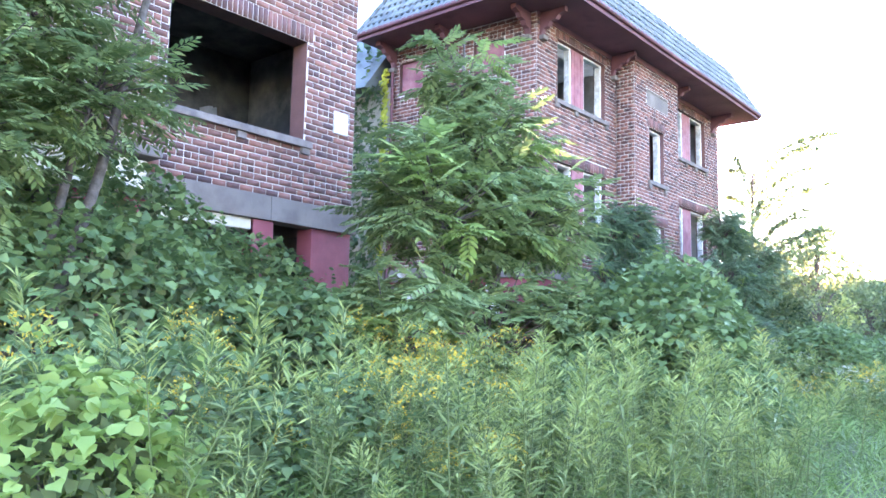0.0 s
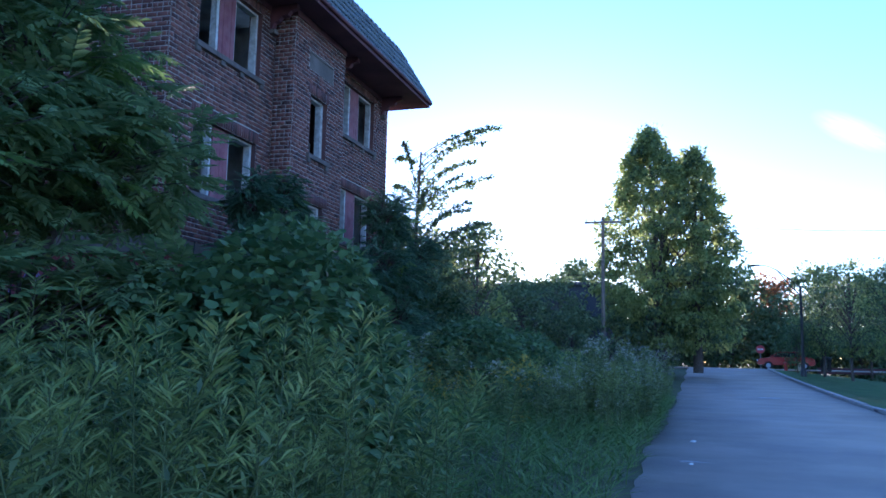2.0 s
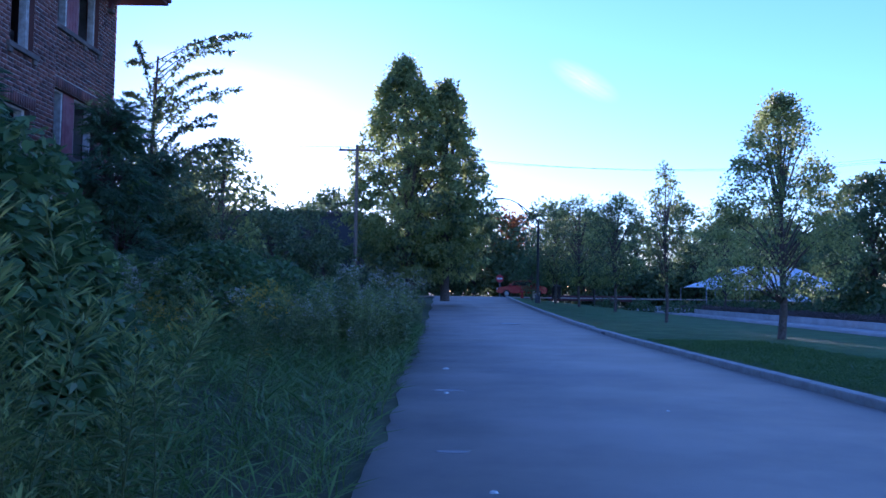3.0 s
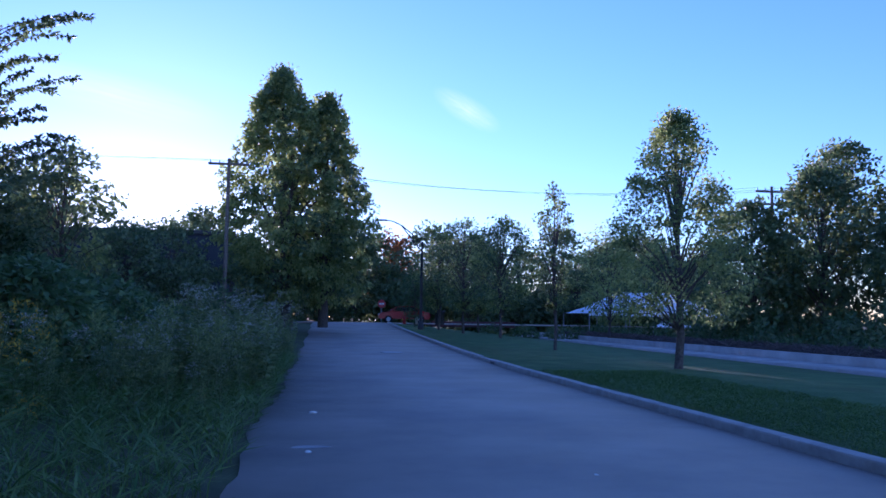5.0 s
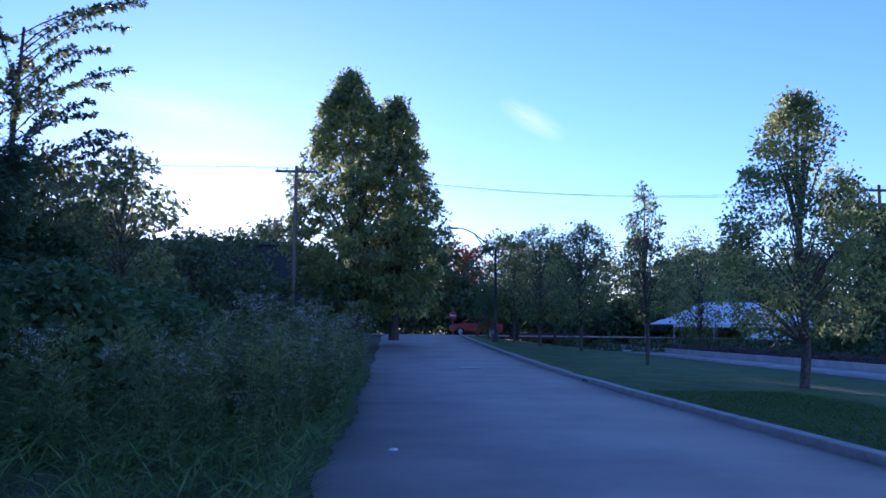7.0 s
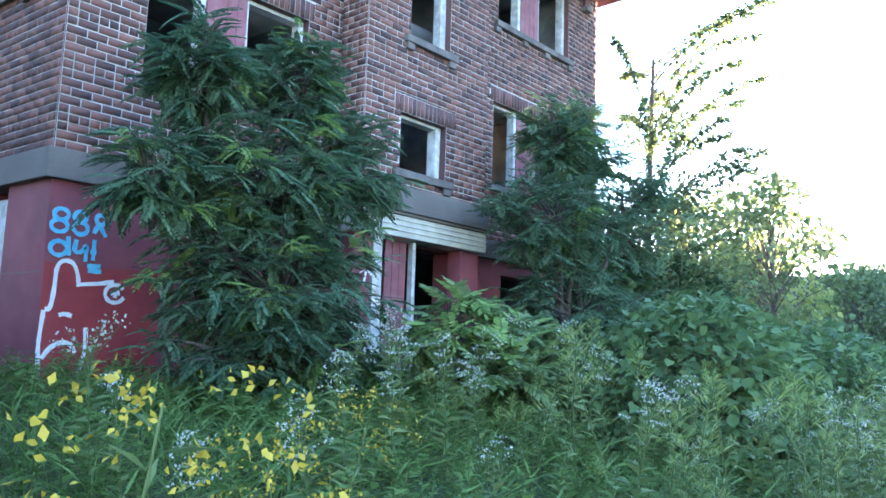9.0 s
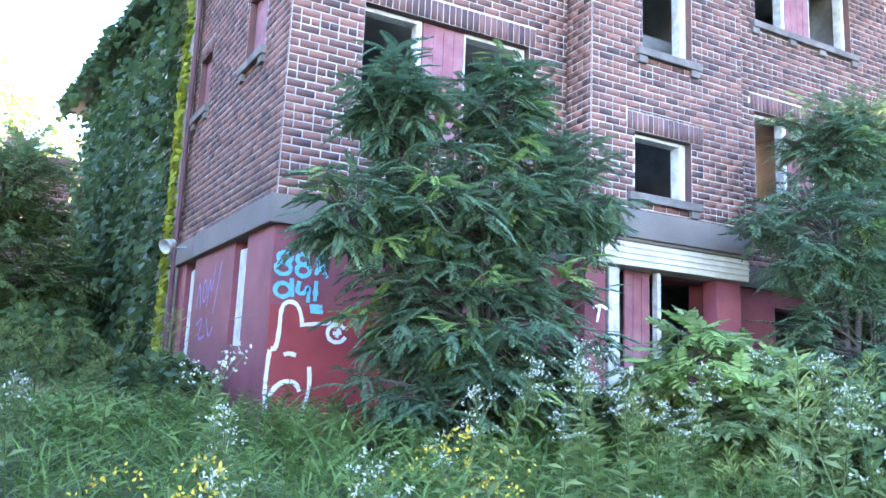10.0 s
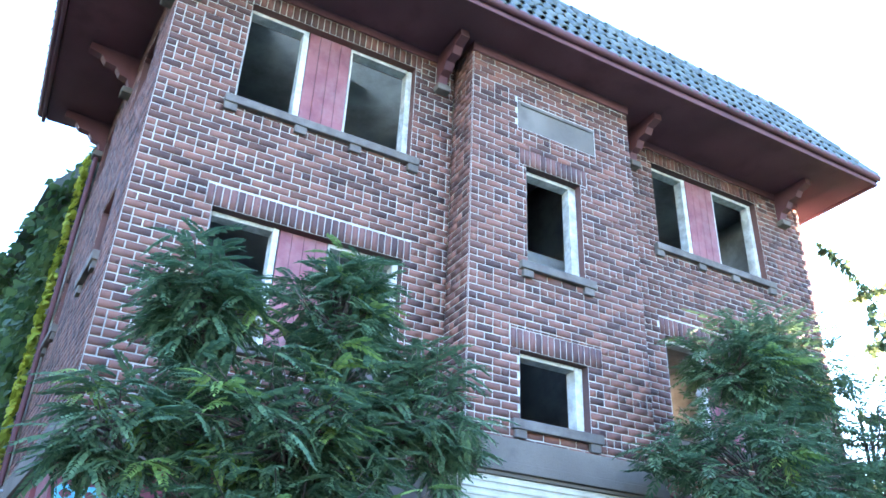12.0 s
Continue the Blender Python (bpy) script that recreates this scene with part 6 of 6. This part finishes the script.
# flood lamp at the belt, and a loose cable
flood = empty("flood_lamp", label="small white flood lamp fixed to the stone belt", category="lamp")
part("bracket", tube_mesh("bracket", [([(-11.0, 12.75, 3.1), (-11.0, 12.62, 3.08), (-11.0, 12.58, 3.12)], [0.015, 0.015, 0.015])], mat_galv, 6), None, flood)
part("housing", tube_mesh("housing", [([(-11.0, 12.58, 3.15), (-10.96, 12.52, 3.11), (-10.92, 12.46, 3.07)], [0.05, 0.07, 0.1])], mat_white, 10), None, flood)
cable = part("cable", tube_mesh("cable", [([(-7.67, 13.6, 3.24), (-7.66, 14.2, 3.225), (-7.66, 15.2, 3.235), (-7.67, 16.3, 3.23)], [0.008] * 4), ([(-7.67, 13.95, 3.23), (-7.68, 13.95, 2.95)], [0.008, 0.008])], mat_black, 5), None, house_b)
pipe = part("downpipe", tube_mesh("downpipe", [([(-11.6, 12.7, 0.9), (-11.6, 12.7, 5), (-11.6, 12.7, 8.4)], [0.035, 0.035, 0.035])], mat_eave, 8), None, house_b)


def flat_blob(name, x, y, a, b, mat, z=0.006, seed=1, label="", category=""):
    rng = random.Random(seed)
    V = [(x + a * math.cos(t) * rng.uniform(0.7, 1.1), y + b * math.sin(t) * rng.uniform(0.7, 1.1), z) for t in np.linspace(0, 2 * math.pi, 15)[:-1]]
    return tagged(part(name, mesh_of(name, V + [(v[0], v[1], -0.01) for v in V], [tuple(range(14))] + [(i, i + 14, (i + 1) % 14 + 14, (i + 1) % 14) for i in range(14)], [mat]), None), label, category, kind="structure")


mat_patch = material("pale_asphalt_patch", (0.29, 0.275, 0.27), (0.33, 0.31, 0.30), 3, 0.85, 0.3, 120)
for i, (x, y, a, b) in enumerate(((0.49, 13.8, 0.2, 0.1), (0.5, 9.8, 0.16, 0.06))):
    flat_blob("asphalt_patch", x, y, a, b, mat_patch, 0.004, i, "pale worn patch in the asphalt", "road patch")
man = empty("manhole_cover", label="flat iron manhole cover set in the asphalt", category="manhole cover")
bm = bmesh.new()
bmesh.ops.create_cone(bm, cap_ends=True, segments=28, radius1=0.36, radius2=0.36, depth=0.02, matrix=Matrix.Translation((3.0, 33.5, 0.105)))
part("lid", bm, mat_galv, man)
part("rim", tube_mesh("rim", [([(3.0 + 0.4 * math.cos(t), 33.5 + 0.4 * math.sin(t), 0.107) for t in np.linspace(0, 6.283, 25)], [0.012] * 25)], mat_concrete, 5), None, man)


def scrap(x, y, s, seed):
    rng = random.Random(seed)
    bm = bmesh.new()
    bmesh.ops.create_icosphere(bm, subdivisions=2, radius=s)
    for v in bm.verts:
        v.co = Vector((v.co.x * rng.uniform(0.7, 1.3), v.co.y * rng.uniform(0.6, 1.1), abs(v.co.z) * rng.uniform(0.3, 0.6))) + Vector((x, y, 0.0))
    return tagged(part("paper_scrap", bm, mat_litter), "small crumpled white paper scrap on the asphalt", "litter", "litter on the road")


for i, (x, y, s) in enumerate(((0.48, 16.7, 0.05), (0.47, 13.5, 0.035), (0.74, 8.5, 0.03), (2.9, 12.2, 0.02))):
    scrap(x, y, s, i)
# high wisps of cloud
mat_cloud = bpy.data.materials.new("thin_cirrus")
mat_cloud.use_nodes = True
cn, cl_ = mat_cloud.node_tree.nodes, mat_cloud.node_tree.links
tcn = cn.new("ShaderNodeTexCoord")
mp = cn.new("ShaderNodeMapping")
mp.inputs["Scale"].default_value = (1.0, 3.0, 1.0)
nz = cn.new("ShaderNodeTexNoise")
nz.inputs["Scale"].default_value, nz.inputs["Detail"].default_value = 2.2, 6
gr = cn.new("ShaderNodeTexGradient")
gr.gradient_type = "SPHERICAL"
mu = cn.new("ShaderNodeMath")
mu.operation = "MULTIPLY"
mu2 = cn.new("ShaderNodeMath")
mu2.operation = "MULTIPLY"
mu2.inputs[1].default_value = 0.85
tr = cn.new("ShaderNodeBsdfTransparent")
em = cn.new("ShaderNodeEmission")
em.inputs["Color"].default_value, em.inputs["Strength"].default_value = (0.8, 0.88, 1.0, 1), 0.4
mxs = cn.new("ShaderNodeMixShader")
cl_.new(tcn.outputs["Object"], mp.inputs["Vector"])
cl_.new(mp.outputs[0], nz.inputs["Vector"])
cl_.new(tcn.outputs["Object"], gr.inputs["Vector"])
cl_.new(nz.outputs["Fac"], mu.inputs[0])
cl_.new(gr.outputs["Fac"], mu.inputs[1])
cl_.new(mu.outputs[0], mu2.inputs[0])
cl_.new(mu2.outputs[0], mxs.inputs[0])
cl_.new(tr.outputs[0], mxs.inputs[1])
cl_.new(em.outputs[0], mxs.inputs[2])
cl_.new(mxs.outputs[0], cn["Material Output"].inputs["Surface"])


def wisp(place, width, height, turn):
    """A thin wisp of cloud, far off."""
    o = part("cloud_wisp", mesh_of("cloud_wisp", [(-1, -1, 0), (1, -1, 0), (1, 1, 0), (-1, 1, 0)], [(0, 1, 2, 3)], [mat_cloud]), None)
    o.matrix_basis = look(place, (0, 6, 1.5)) @ pose(0, 0, 0, 0, 180, turn) @ Matrix.Diagonal((width, height, 1, 1))
    return tagged(o, "thin white wisp of cirrus cloud in the sky", "cloud", kind="structure")


wisp((258.0, 1458.0, 392.0), 75, 26, 30)
wisp((-410.0, 1560.0, 415.0), 230, 45, 8)


# ---- single bricks and tiles where the path passes nearest ----
bv, bf = box_arrays([(-(STRETCH - JOINT) / 2, (STRETCH - JOINT) / 2, -0.01, PROUD, -(COURSE - JOINT) / 2, (COURSE - JOINT) / 2)])
for face, spans, owner in pending_bricks:
    me = mesh_of("brick", bv @ np.array([face.a, face.n, (0, 0, 1)]), bf, [mat_brick_piece])
    for s in spans:
        o = new("brick", me)
        o.parent = owner
        o.location = face.at([((s[0] + s[1]) / 2, random.uniform(-0.003, 0.003), (s[2] + s[3]) / 2)])[0]
tile_me = {}
for o, a, u, n in near_tiles:
    if "m" not in tile_me:
        tile_me["m"] = mesh_of("roof_tile", tile_v @ np.array([a, u, n]), tile_f, [mat_tile_piece])
    t = new("roof_tile", tile_me["m"])
    t.parent, t.location = roof, o + n * random.uniform(-0.006, 0.006)
